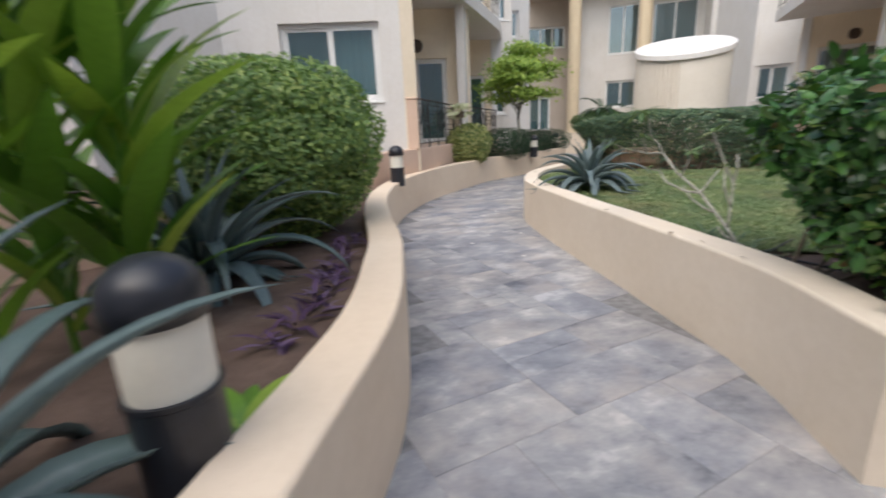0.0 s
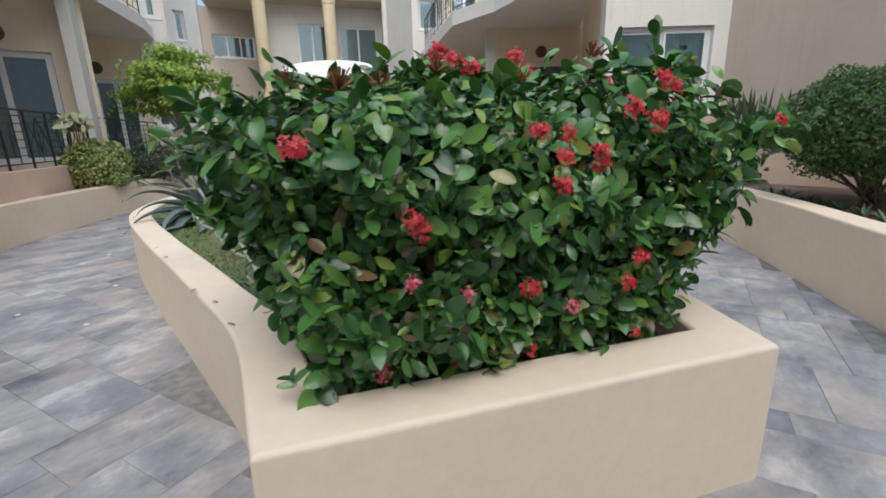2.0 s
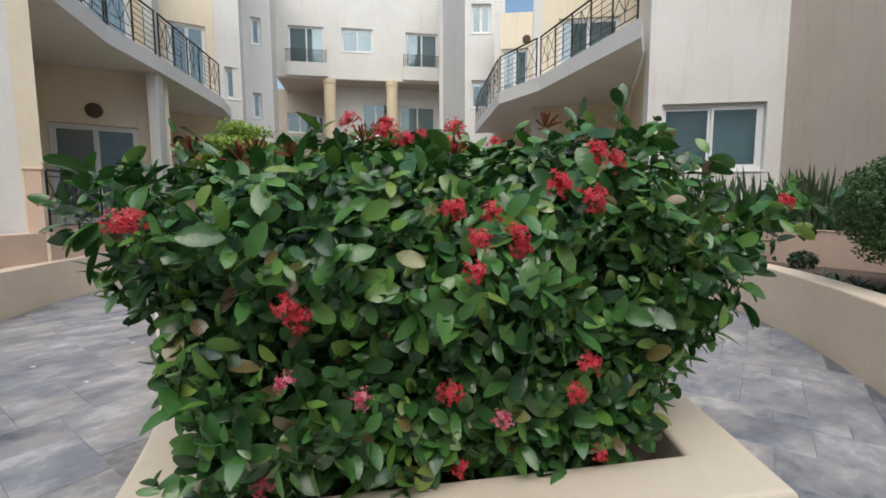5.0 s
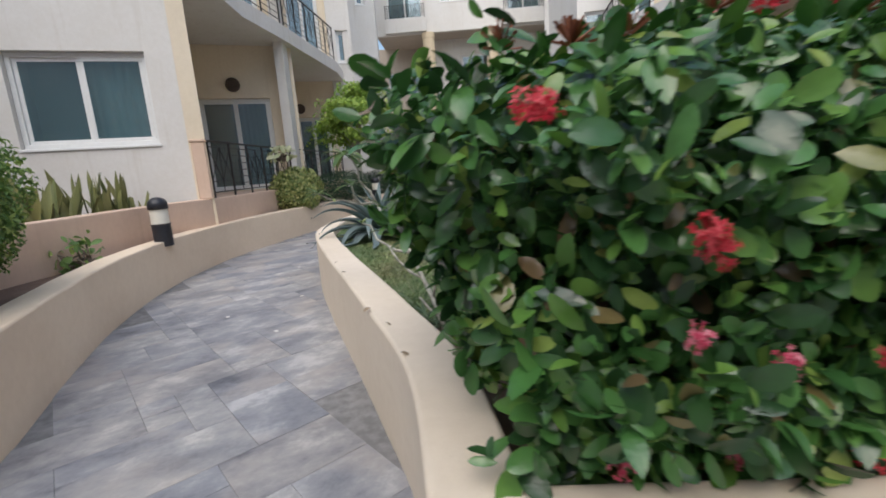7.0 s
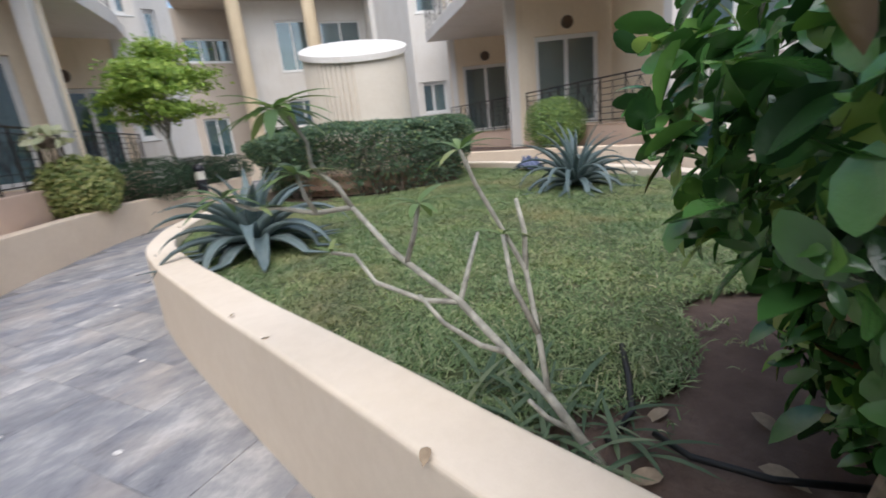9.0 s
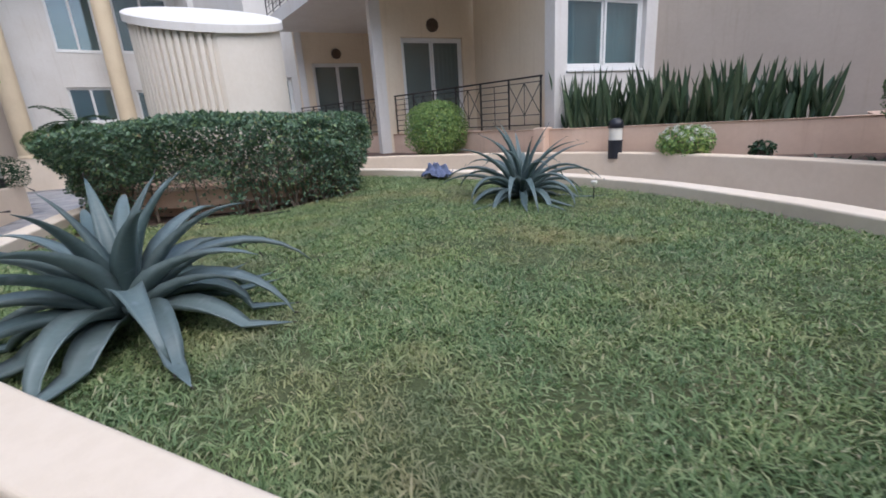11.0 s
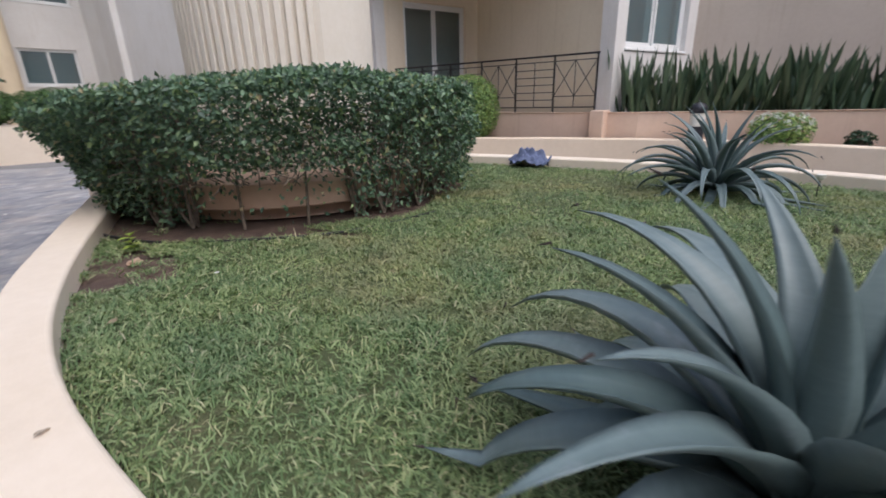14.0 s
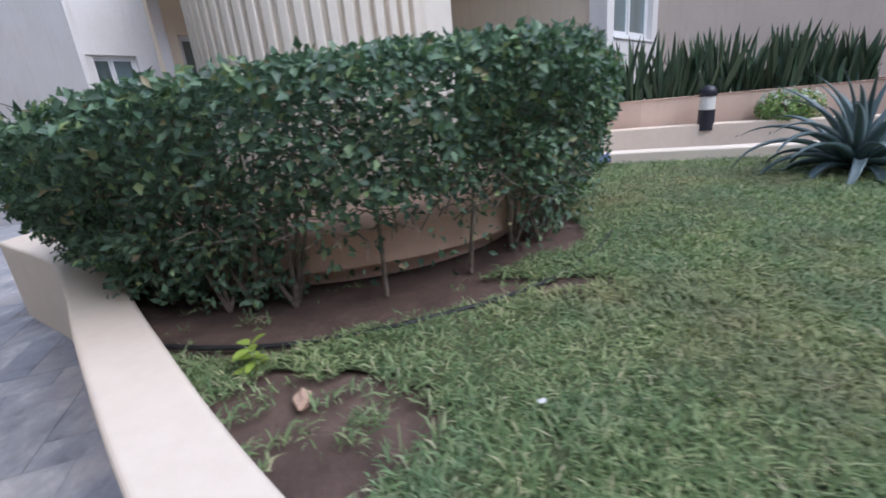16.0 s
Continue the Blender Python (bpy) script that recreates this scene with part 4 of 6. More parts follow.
house_wall("wall_32", far(5.8, 2.4), (15.32, 30.72), ZB, 16.5, WHITE, thick=0.3, label="off-white return wall")
for s in (-2.08, 2.13):
    c = thing("column", (*far(s, 0.15), 0.0))
    tagged(c, "tall round sand coloured column under the far building", "column", "columns of the entrance recess")
    bm = bmesh.new()
    lathe(bm, [(0.39, -0.05), (0.39, 9.6), (0.43, 9.68), (0.43, 9.995)], 28)
    part("shaft", bm, SAND, c, smooth=False)
    bm = bmesh.new()
    lathe(bm, [(0.46, -0.04), (0.46, 0.9), (0.42, 0.98), (0.395, 1.0)], 28)
    part("plinth", bm, SAND, c)

# plain walls that close the court behind the walk
house_wall("wall_30", (14.0, -7.5), (-9.5, -8.5), ZB, 11.0, WHITE, [(3, 5, 2, 3.5), (8, 10, 2, 3.5), (13, 15, 2, 3.5), (18, 20, 2, 3.5)], 0.3, "plain off-white wall closing the court")
for s in (3, 8, 13, 18):
    glazing((14.0, -7.5), (-9.5, -8.5), s, s + 2, 2, 3.5)
house_wall("wall_31", (-9.5, -8.4), (-9.0, 6.0), ZB, 11.0, WHITE, thick=0.3, label="plain off-white wall closing the court")

# ---- air shaft with a slanted lid, hedge round it ----
shaft = thing("ventilation_shaft", (*HC, LAWN - 0.03))
tagged(shaft, "pale round ventilation shaft with ribs and a slanted lid", "ventilation shaft")
R = 0.86
def lid_z(x, y):
    return 2.3 + 0.3 * (y * 0.913 + x * 0.407)

N = 72
verts, faces = [], []
for k in range(N):
    a = 2 * math.pi * k / N
    x, y = math.cos(a), math.sin(a)
    r = R - 0.036 if 104 <= math.degrees(a) <= 240 else R
    verts += [(r * x, r * y, 0.0), (r * x, r * y, lid_z(r * x, r * y) - 0.06)]
for k in range(N):
    i, j = 2 * k, 2 * ((k + 1) % N)
    faces.append((i, j, j + 1, i + 1))
faces += [tuple(range(0, 2 * N, 2))[::-1], tuple(range(1, 2 * N, 2))]
as_object("drum", verts, faces, DRUM, shaft)
for k in range(25):
    a = radians(105 + k * 5.6)
    m = Matrix.Rotation(a, 4, "Z")
    x, y = math.cos(a) * R, math.sin(a) * R
    bm = bmesh.new()
    box(bm, (R - 0.045, -0.026, 0.0), (R + 0.002, 0.026, lid_z(x, y) - 0.065), m, 0.006)
    part("rib", bm, DRUM, shaft)
verts, faces = [], []
RL = R + 0.05
for k in range(N):
    a = 2 * math.pi * k / N
    x, y = RL * math.cos(a), RL * math.sin(a)
    verts += [(x, y, lid_z(x, y) - 0.055), (x, y, lid_z(x, y) + 0.03), (0.97 * x, 0.97 * y, lid_z(x, y) + 0.045)]
for k in range(N):
    i, j = 3 * k, 3 * ((k + 1) % N)
    faces += [(i, j, j + 1, i + 1), (i + 1, j + 1, j + 2, i + 2)]
faces += [tuple(range(0, 3 * N, 3))[::-1], tuple(range(2, 3 * N, 3))]
as_object("lid", verts, faces, WHITE, shaft)
bm = bmesh.new()
lathe(bm, [(1.26, 0.0), (1.26, 0.105), (1.1, 0.105)], 56)
plinth = thing("shaft_plinth", (*HC, LAWN - 0.02))
part("base", bm, CLAY, plinth)
bm = bmesh.new()
lathe(bm, [(1.22, 0.11), (1.4, 0.11), (1.408, 0.12), (1.41, 0.29), (1.4, 0.3), (1.2, 0.31)], 56)
part("band", bm, CLAY, plinth)
tagged(plinth, "terracotta coloured round plinth half hidden under the hedge", "plinth")

hedge = thing("ring_hedge", (*HC, LAWN - 0.03))
tagged(hedge, "clipped dark green round hedge around the ventilation shaft", "hedge")
rng = np.random.default_rng(11)
n = 96000
ang = rng.uniform(0, 2 * np.pi, n)
u = rng.random(n)
ZT, Z0, RO, RI = 1.06, 0.28, 1.78, 0.98
rad, zz, nr = np.zeros(n), np.zeros(n), np.zeros((n, 3))
kind_ = rng.random(n)
for i in range(n):
    k = kind_[i]
    if k < 0.52:      # outer face, thinning towards the foot
        zz[i] = ZT - (ZT - 0.03) * rng.random() ** 1.4
        rad[i] = RO - 0.25 * rng.random() ** 2
        if zz[i] < 0.45:
            rad[i] -= (0.45 - zz[i]) * 0.4 * rng.random()
        nr[i] = (1, 0, 0.35)
    elif k < 0.77:
        rad[i] = RI + (RO - RI) * math.sqrt(rng.random())
        zz[i] = ZT - 0.12 * rng.random() ** 2
        nr[i] = (0.15, 0, 1)
    else:
        zz[i] = Z0 + (ZT - Z0) * rng.random()
        rad[i] = 1.22 + 0.42 * rng.random()
        nr[i] = (0.6, 0, 0.6)
lump = np.array([noise.noise(Vector((math.cos(a) * 3, math.sin(a) * 3, z * 2.5))) for a, z in zip(ang, zz)])
corner = np.clip((zz - (ZT - 0.14)) / 0.14, 0, 1) * np.clip((rad - (RO - 0.16)) / 0.16, 0, 1)
west_ = np.clip(np.cos(ang - radians(165)), 0, 1)
layer = np.array([noise.noise(Vector((a * 4.5, 2.0, z * 9 + 3 * math.sin(a * 5)))) for a, z in zip(ang, zz)])
rad = (rad + np.where(kind_ < 0.52, (0.1 + 0.14 * west_) * np.clip((zz - 0.5) / 0.55, -1.2, 1), 0)) * (1 + 0.075 * lump) - 0.06 * corner
rad = rad + np.where(kind_ < 0.52, 0.11 * layer, 0)
zz = zz + 0.045 * lump - 0.05 * corner - 0.2 * np.clip((205 - np.degrees(ang)) / 50, 0, 1) * (np.degrees(ang) > 90) * np.clip(zz, 0, 1)
thin = np.clip(1 - np.abs(np.degrees(ang) - 216) / 55, 0, 1)
keep = (rng.random(n) < np.clip(0.42 - 0.4 * thin + 0.45 * west_ + (zz - 0.1) / 0.75 + 0.5 * layer, 0.08, 1)) | ((kind_ > 0.77) & (zz > 0.42))
hollow = (np.abs(np.degrees(ang) - 215 - 8 * lump) < 21) & (zz < 0.43)
keep &= ~(hollow & (rng.random(n) < 0.85))
rad, zz, ang, nr = rad[keep], zz[keep], ang[keep], nr[keep]
p = np.stack([rad * np.cos(ang), rad * np.sin(ang), zz], 1)
nw = np.stack([nr[:, 0] * np.cos(ang), nr[:, 0] * np.sin(ang), nr[:, 2]], 1)
v, f = leaves(p, nw, 0.045, 0.026, 12, jitter=1.4)
mesh_fast("crown", v, f, HEDGE, hedge, kind="stuff")
bm = bmesh.new()
rs = random.Random(4)
for k in range(90):
    a = k / 90 * 2 * math.pi + rs.uniform(-0.04, 0.04)
    r0 = rs.uniform(1.38, 1.55)
    for _ in range((k % 4 == 0) if 192 < math.degrees(a) < 238 else 3):
        a2, r2 = a + rs.uniform(-0.16, 0.16), rs.uniform(1.35, 1.72)
        q0 = (r0 * math.cos(a), r0 * math.sin(a), 0.0)
        q1 = ((r0 + r2) / 2 * math.cos((a + a2) / 2) + rs.uniform(-0.04, 0.04), (r0 + r2) / 2 * math.sin((a + a2) / 2), 0.3)
        q2 = (r2 * math.cos(a2), r2 * math.sin(a2), rs.uniform(0.55, 0.95))
        tube(bm, [q0, q1, q2], [0.014, 0.01, 0.004], 5)
part("branchwork", bm, TWIG, hedge)
bm = bmesh.new()
for k in range(640):
    a, z, r0 = rs.uniform(2.3, 5.6), rs.uniform(0.3, 0.86), rs.uniform(1.5, 1.7)
    a2, z2, r2 = a + rs.uniform(-0.12, 0.12), z + rs.uniform(-0.08, 0.2), rs.uniform(1.68, 1.84)
    am, rm = (a + a2) / 2 + rs.uniform(-0.02, 0.02), (r0 + r2) / 2
    tube(bm, [(r0 * math.cos(a), r0 * math.sin(a), z), (rm * math.cos(am), rm * math.sin(am), (z + z2) / 2 + 0.02), (r2 * math.cos(a2), r2 * math.sin(a2), z2)], [0.005, 0.004, 0.002], 4)
part("dry_twig", bm, TWIG2, hedge, "dry grey-brown twigs in the lower half")["kind"] = "stuff"

# ---- flowering bush in the near end of the central bed ----
IXC = (3.42, 2.85)
ix = thing("ixora_bush", (*IXC, LAWN - 0.03), -13)
tagged(ix, "glossy green ixora bush with red flower heads", "flowering bush")
HALF = (1.1, 0.65, 0.56)
p, nr = bush_points(24000, HALF, 21, power=3.6, rough=0.26, freq=2.6, thick=0.55, taper=(0.36, 0.06))
p[:, 2] += 0.6
# sprigs that stand up from the top and out of the sides
rng = np.random.default_rng(33)
tops = p[rng.choice(np.flatnonzero(p[:, 2] > 1.02), 46, replace=False)]
sides = p[rng.choice(np.flatnonzero((p[:, 2] < 1.0) & (p[:, 2] > 0.5) & (nr[:, 1] < 0.3)), 30, replace=False)]
for k, c in enumerate(np.concatenate([tops, sides])):
    up = np.array((0.0, 0.0, 1.0)) if k < 46 else np.array((c[0] * 0.5, c[1], 0.25))
    up = up / np.linalg.norm(up) + rng.normal(0, 0.15, 3)
    L = rng.uniform(0.04, 0.12)
    u_ = np.linspace(0, 1, 9)[:, None]
    q = c + up * L * u_
    a_ = np.arange(9) * 2.4 + k
    p = np.concatenate([p, q])
    nr = np.concatenate([nr, np.stack([np.cos(a_), np.sin(a_), np.full(9, 0.7)], 1)])
# a low shoot that hangs out beyond the far end
for k in range(26):
    u_ = rng.random(7)[:, None]
    q = np.array((0.9, -0.42, 0.78)) + u_ * np.array((0.34, -0.02, 0.2)) + rng.normal(0, 0.045, (7, 3))
    p = np.concatenate([p, q])
    nr = np.concatenate([nr, rng.normal(0, 0.6, (7, 3)) + (0.4, -0.4, 0.4)])
low = np.stack([rng.uniform(-0.78, 0.6, 1100), np.zeros(1100), 0.02 + 0.36 * rng.random(1100)], 1)
low[:, 1] = -0.45 - 0.4 * np.clip(low[:, 2] - 0.06, 0, 0.3) + rng.normal(0, 0.03, 1100)
p = np.concatenate([p, low])
nr = np.concatenate([nr, np.tile((0.0, -0.9, 0.45), (1100, 1))])
shoot = np.array((-0.76, -0.5, 0.2)) + rng.random((13, 1)) * np.array((-0.1, -0.1, -0.02)) + rng.normal(0, 0.02, (13, 3))
p = np.concatenate([p, shoot])
nr = np.concatenate([nr, np.tile((-0.4, -0.6, 0.6), (13, 1))])
small = rng.random(len(p)) < 0.45
for pick, size in ((small, (0.056, 0.028)), (~small, (0.085, 0.043))):
    v, f = leaves(p[pick], nr[pick], *size, 22, fold=0.12, droop=0.22, jitter=1.25, rows=2)
    mesh_fast("foliage", v, f, IXLEAF, ix, smooth=True, kind="stuff")
bm = bmesh.new()
rs = random.Random(8)
for k in range(9):
    b0 = (-0.85 + k * 0.21 + rs.uniform(-0.05, 0.05), rs.uniform(-0.2, 0.2), 0.0)
    tips = [p[rs.randrange(len(p))] * 0.93 for _ in range(9)]
    tips = [t for t in tips if abs(t[0] - b0[0]) < 0.6]
    stems(bm, b0, tips, 0.011, 0.003, k)
part("branchwork", bm, TWIG, ix)

# single upper leaves that stand out from the bush
def leaf_mesh(name, length, width, mat, bend=0.25, rows=5, fold=0.18, thick=0.0):
    bm = bmesh.new()
    prev = None
    for i in range(rows + 1):
        t = i / rows
        w = width * 0.5 * math.sin(math.pi * min(1, 0.06 + 0.94 * t)) ** 0.75 if i < rows else 0.0
        y, z = length * t, -bend * length * t * t
        c = bm.verts.new((0, y, z))
        row = (bm.verts.new((-w, y, z + w * fold)), c, bm.verts.new((w, y, z + w * fold))) if 0 < i < rows else (c,)
        if prev:
            if len(prev) == 1:
                bm.faces.new((prev[0], row[1], row[0]))
                bm.faces.new((prev[0], row[2], row[1]))
            elif len(row) == 1:
                bm.faces.new((prev[0], prev[1], row[0]))
                bm.faces.new((prev[1], prev[2], row[0]))
            else:
                bm.faces.new((prev[0], prev[1], row[1], row[0]))
                bm.faces.new((prev[1], prev[2], row[2], row[1]))
        prev = row
    me = bpy.data.meshes.new(name)
    bm.to_mesh(me)
    bm.free()
    me.materials.append(mat)
    me.shade_smooth()
    return me


big_leaf = leaf_mesh("leaf", 0.09, 0.046, IXLEAF_ONE, 0.3)
surf, snr = bush_points(270, (1.12, 0.67, 0.58), 21, power=3.6, rough=0.24, freq=2.6, thick=0.03, taper=(0.36, 0.1))
for q, d in zip(surf, snr):
    if q[2] < -0.5:
        continue
    leaf = new("leaf", big_leaf)
    leaf.parent = ix
    d = Vector(d) + Vector((rs.uniform(-0.6, 0.6), rs.uniform(-0.6, 0.6), rs.uniform(-0.2, 0.6)))
    leaf.matrix_basis = Matrix.Translation(Vector(q) + Vector((0, 0, 0.6))) @ d.to_track_quat("Y", "Z").to_matrix().to_4x4() @ Matrix.Scale(rs.uniform(0.7, 1.2), 4)


def flower_head(parent, at, facing, mat, seed, size=0.055, count=30, bud=False):
    """A domed cluster of small four-petalled flowers on short tubes."""
    rg = random.Random(seed)
    verts, faces = [], []
    rot = Vector(facing).to_track_quat("Z", "Y").to_matrix()
    for _ in range(count):
        a, e = rg.uniform(0, 6.283), rg.uniform(0.0, 1.35)
        d = Vector((math.cos(a) * math.sin(e), math.sin(a) * math.sin(e), math.cos(e)))
        c = d * size * rg.uniform(0.75, 1.1)
        s = d.orthogonal().normalized()
        s.rotate(Matrix.Rotation(rg.uniform(0, 6.28), 3, d))
        t = d.cross(s)
        i = len(verts)
        if bud:
            w = 0.0022
            verts += [rot @ q for q in (d * 0.008 + s * w, d * 0.008 - s * w, c * 1.15 - s * w * 1.6, c * 1.15 + s * w * 1.6, d * 0.008 + t * w, c * 1.15 + t * w * 1.6)]
            faces += [(i, i + 1, i + 2, i + 3), (i + 1, i + 4, i + 5, i + 2)]
            continue
        pr = size * 0.2
        verts.append(rot @ c)
        for k in range(4):
            pa = k * math.pi / 2
            ax = math.cos(pa) * s + math.sin(pa) * t
            bx = -math.sin(pa) * s + math.cos(pa) * t
            j = len(verts)
            verts += [rot @ (c + ax * pr * 0.6 + bx * pr * 0.38), rot @ (c + ax * pr * 1.25 + d * 0.002), rot @ (c + ax * pr * 0.6 - bx * pr * 0.38)]
            faces.append((i, j + 2, j + 1, j))
        w = 0.0016
        j = len(verts)
        verts += [rot @ (d * 0.006 + s * w), rot @ (d * 0.006 - s * w), rot @ (c - s * w), rot @ (c + s * w)]
        faces.append((j, j + 1, j + 2, j + 3))
    ob = as_object("flower_head", verts, faces, mat, parent)
    ob.location = at
    return ob


def on_bush(sx, sz, front=True, side=0.0):
    """A place on the outer face of the bush: sx along it, sz its height, both -1 to 1."""
    if front:
        q = Vector((sx, -1.0, sz))
    else:
        q = Vector((sx, side, 1.0))
    k = (abs(q.x) ** 3.6 + abs(q.y) ** 3.6 + abs(q.z) ** 3.6) ** (-1 / 3.6)
    q = q * k
    q *= 1 + 0.24 * noise.noise(Vector(q * 2.6) + Vector((21 * 3.1, 0, 0)))
    t = 1 - 0.15 * min(1, max(0, 0.1 - q.z))
    return Vector((q.x * HALF[0] * 1.02 * t, q.y * HALF[1] * 1.05 * t, q.z * HALF[2] * 1.03 + 0.6))


HEADS = [(2.776, 2.3, 1.21, RED), (2.8, 2.31, 1.175, RED), (3.2, 2.27, 1.437, RED), (3.306, 2.25, 1.43, RED), (3.298, 2.116, 1.375, RED), (3.32, 2.13, 1.345, RED), (3.213, 2.17, 1.281, RED), (3.24, 2.2, 1.36, RED), (2.468, 2.29, 1.415, RED), (2.763, 2.3, 1.023, PINK), (2.95, 2.3, 0.95, PINK), (3.2, 2.29, 0.925, RED), (3.322, 2.22, 0.853, PINK), (3.544, 2.13, 1.013, RED), (3.524, 2.16, 0.92, RED), (3.683, 2.23, 0.67, RED), (2.989, 2.43, 0.67, PINK), (3.25, 2.35, 0.665, RED), (2.707, 2.44, 0.694, PINK), (3.5, 2.08, 1.58, RED), (3.57, 2.09, 1.56, RED), (3.505, 2.088, 1.465, RED), (3.41, 2.11, 1.5, RED), (3.337, 2.56, 1.7, RED), (3.29, 2.52, 1.64, RED), (3.112, 2.62, 1.685, RED), (3.17, 2.6, 1.66, RED), (2.98, 2.5, 1.69, RED), (4.37, 2.135, 1.456, RED)]
to_bush = (Matrix.Translation((*IXC, LAWN - 0.03)) @ Matrix.Rotation(radians(-13), 4, "Z")).inverted()
for k, (x, y, z, mat) in enumerate(HEADS):
    at = to_bush @ Vector((x, y, z)) + Vector((0, -0.03, 0))
    flower_head(ix, at, (rs.uniform(-0.3, 0.3), -1, rs.uniform(0.2, 0.8)), mat, k, rs.uniform(0.032, 0.043) * (0.9 if mat == PINK else 1), 38)
for k, (sx, sy) in enumerate([(-0.2, -0.2), (0.22, 0.1), (-0.5, 0.3), (0.75, 0.3), (-0.05, 0.2)]):
    flower_head(ix, on_bush(sx, 0, False, sy) + Vector((0, 0, 0.03)), (rs.uniform(-0.3, 0.3), -0.4, 1), RED, 50 + k, rs.uniform(0.045, 0.06), 34)
for k, (sx, sy) in enumerate([(-0.85, -0.7), (-0.72, -0.8), (-0.66, -0.6), (-0.55, -0.7), (-0.8, -0.2), (-0.3, -0.55), (-0.02, -0.65), (0.25, -0.5)]):
    flower_head(ix, on_bush(sx, 0, False, sy) + Vector((0, 0, 0.02)), (rs.uniform(-0.4, 0.4), -0.5, 1), BUD, 80 + k, 0.05, 22, True)

# ---- agaves ----
def agave(place, count, length, width, seed, label, turn=0.0):
    """A rosette of thick channelled leaves with dark end spines, the outer ones bending down."""
    t = thing("agave", place, turn)
    tagged(t, label, "agave", "agaves of the garden")
    rg = random.Random(seed)
    for i in range(count):
        k = i / (count - 1)
        a = i * 2.39996 + rg.uniform(-0.12, 0.12)
        rise = radians(86 - 74 * k ** 0.9 + rg.uniform(-6, 6))
        L = length * (0.86 + 0.28 * min(1, k * 2.2) - 0.28 * max(0, k - 0.45)) * rg.uniform(0.88, 1.1)
        W = width * rg.uniform(0.9, 1.1) * (0.72 + 0.28 * min(1, k * 1.6))
        sag = (0.25 + 1.5 * k ** 0.72) * rg.uniform(0.65, 1.35)
        sway = rg.uniform(-0.2, 0.2)
        n = 11
        verts, faces = [], []
        x, z, th = 0.02 + 0.05 * k, 0.05 + 0.05 * (1 - k), rise
        for s in range(n + 1):
            u = s / n
            w = W * 0.5 * (0.66 + 0.9 * u) if u < 0.38 else W * 0.5 * (0.99 * (1 - (u - 0.38) / 0.62) ** 0.85 + 0.012)
            ch = 0.6 * w * (1 - 0.6 * u)
            thick = 0.028 * (1 - u) ** 0.8 + 0.002
            nx, nz = -math.sin(th), math.cos(th)
            for yy, up in ((-w, ch), (-w * 0.5, ch * 0.25), (0, 0), (w * 0.5, ch * 0.25), (w, ch)):
                verts.append((x + nx * up, yy + sway * u * u, z + nz * up))
            for yy, up in ((w * 0.55, ch * 0.15 - thick * 0.7), (0, -thick), (-w * 0.55, ch * 0.15 - thick * 0.7)):
                verts.append((x + nx * up, yy + sway * u * u, z + nz * up))
            st = L / n
            x, z = x + math.cos(th) * st, z + math.sin(th) * st
            th -= sag * (0.5 + 1.1 * u) / n * 1.6
            if z < 0.035:
                th = max(th, 0.0)
        for s in range(n):
            for j in range(8):
                q = s * 8 + j, s * 8 + (j + 1) % 8
                faces.append((q[0], q[1], q[1] + 8, q[0] + 8))
        faces += [tuple(range(8))[::-1], tuple(n * 8 + j for j in range(8))]
        leaf = as_object("leaf", verts, faces, AGAVE, t, True)
        leaf.matrix_basis = Matrix.Rotation(a, 4, "Z")
        bm = bmesh.new()
        tube(bm, [(x - math.cos(th) * st, sway, z - math.sin(th) * st), (x - math.cos(th) * (st - 0.03), sway, z - math.sin(th) * (st - 0.03))], [0.004, 0.0008], 5)
        sp = part("spine", bm, SPINE, leaf)
    return t


agave((2.4, 7.02, LAWN + 0.02), 40, 0.72, 0.14, 3, "large blue-green agave with drooping leaves on the lawn", 20)
agave((6.05, 6.8, LAWN - 0.02), 50, 0.8, 0.082, 5, "dense blue-green agave with narrow leaves on the lawn", 50)
agave((-0.98, 3.5, 0.48), 36, 0.98, 0.13, 9, "large dark blue-green agave in the bed beside the path", 0)

agave((-0.36, 1.3, 0.48), 24, 0.92, 0.14, 13, "dark blue-green agave beside a bollard light", 12)

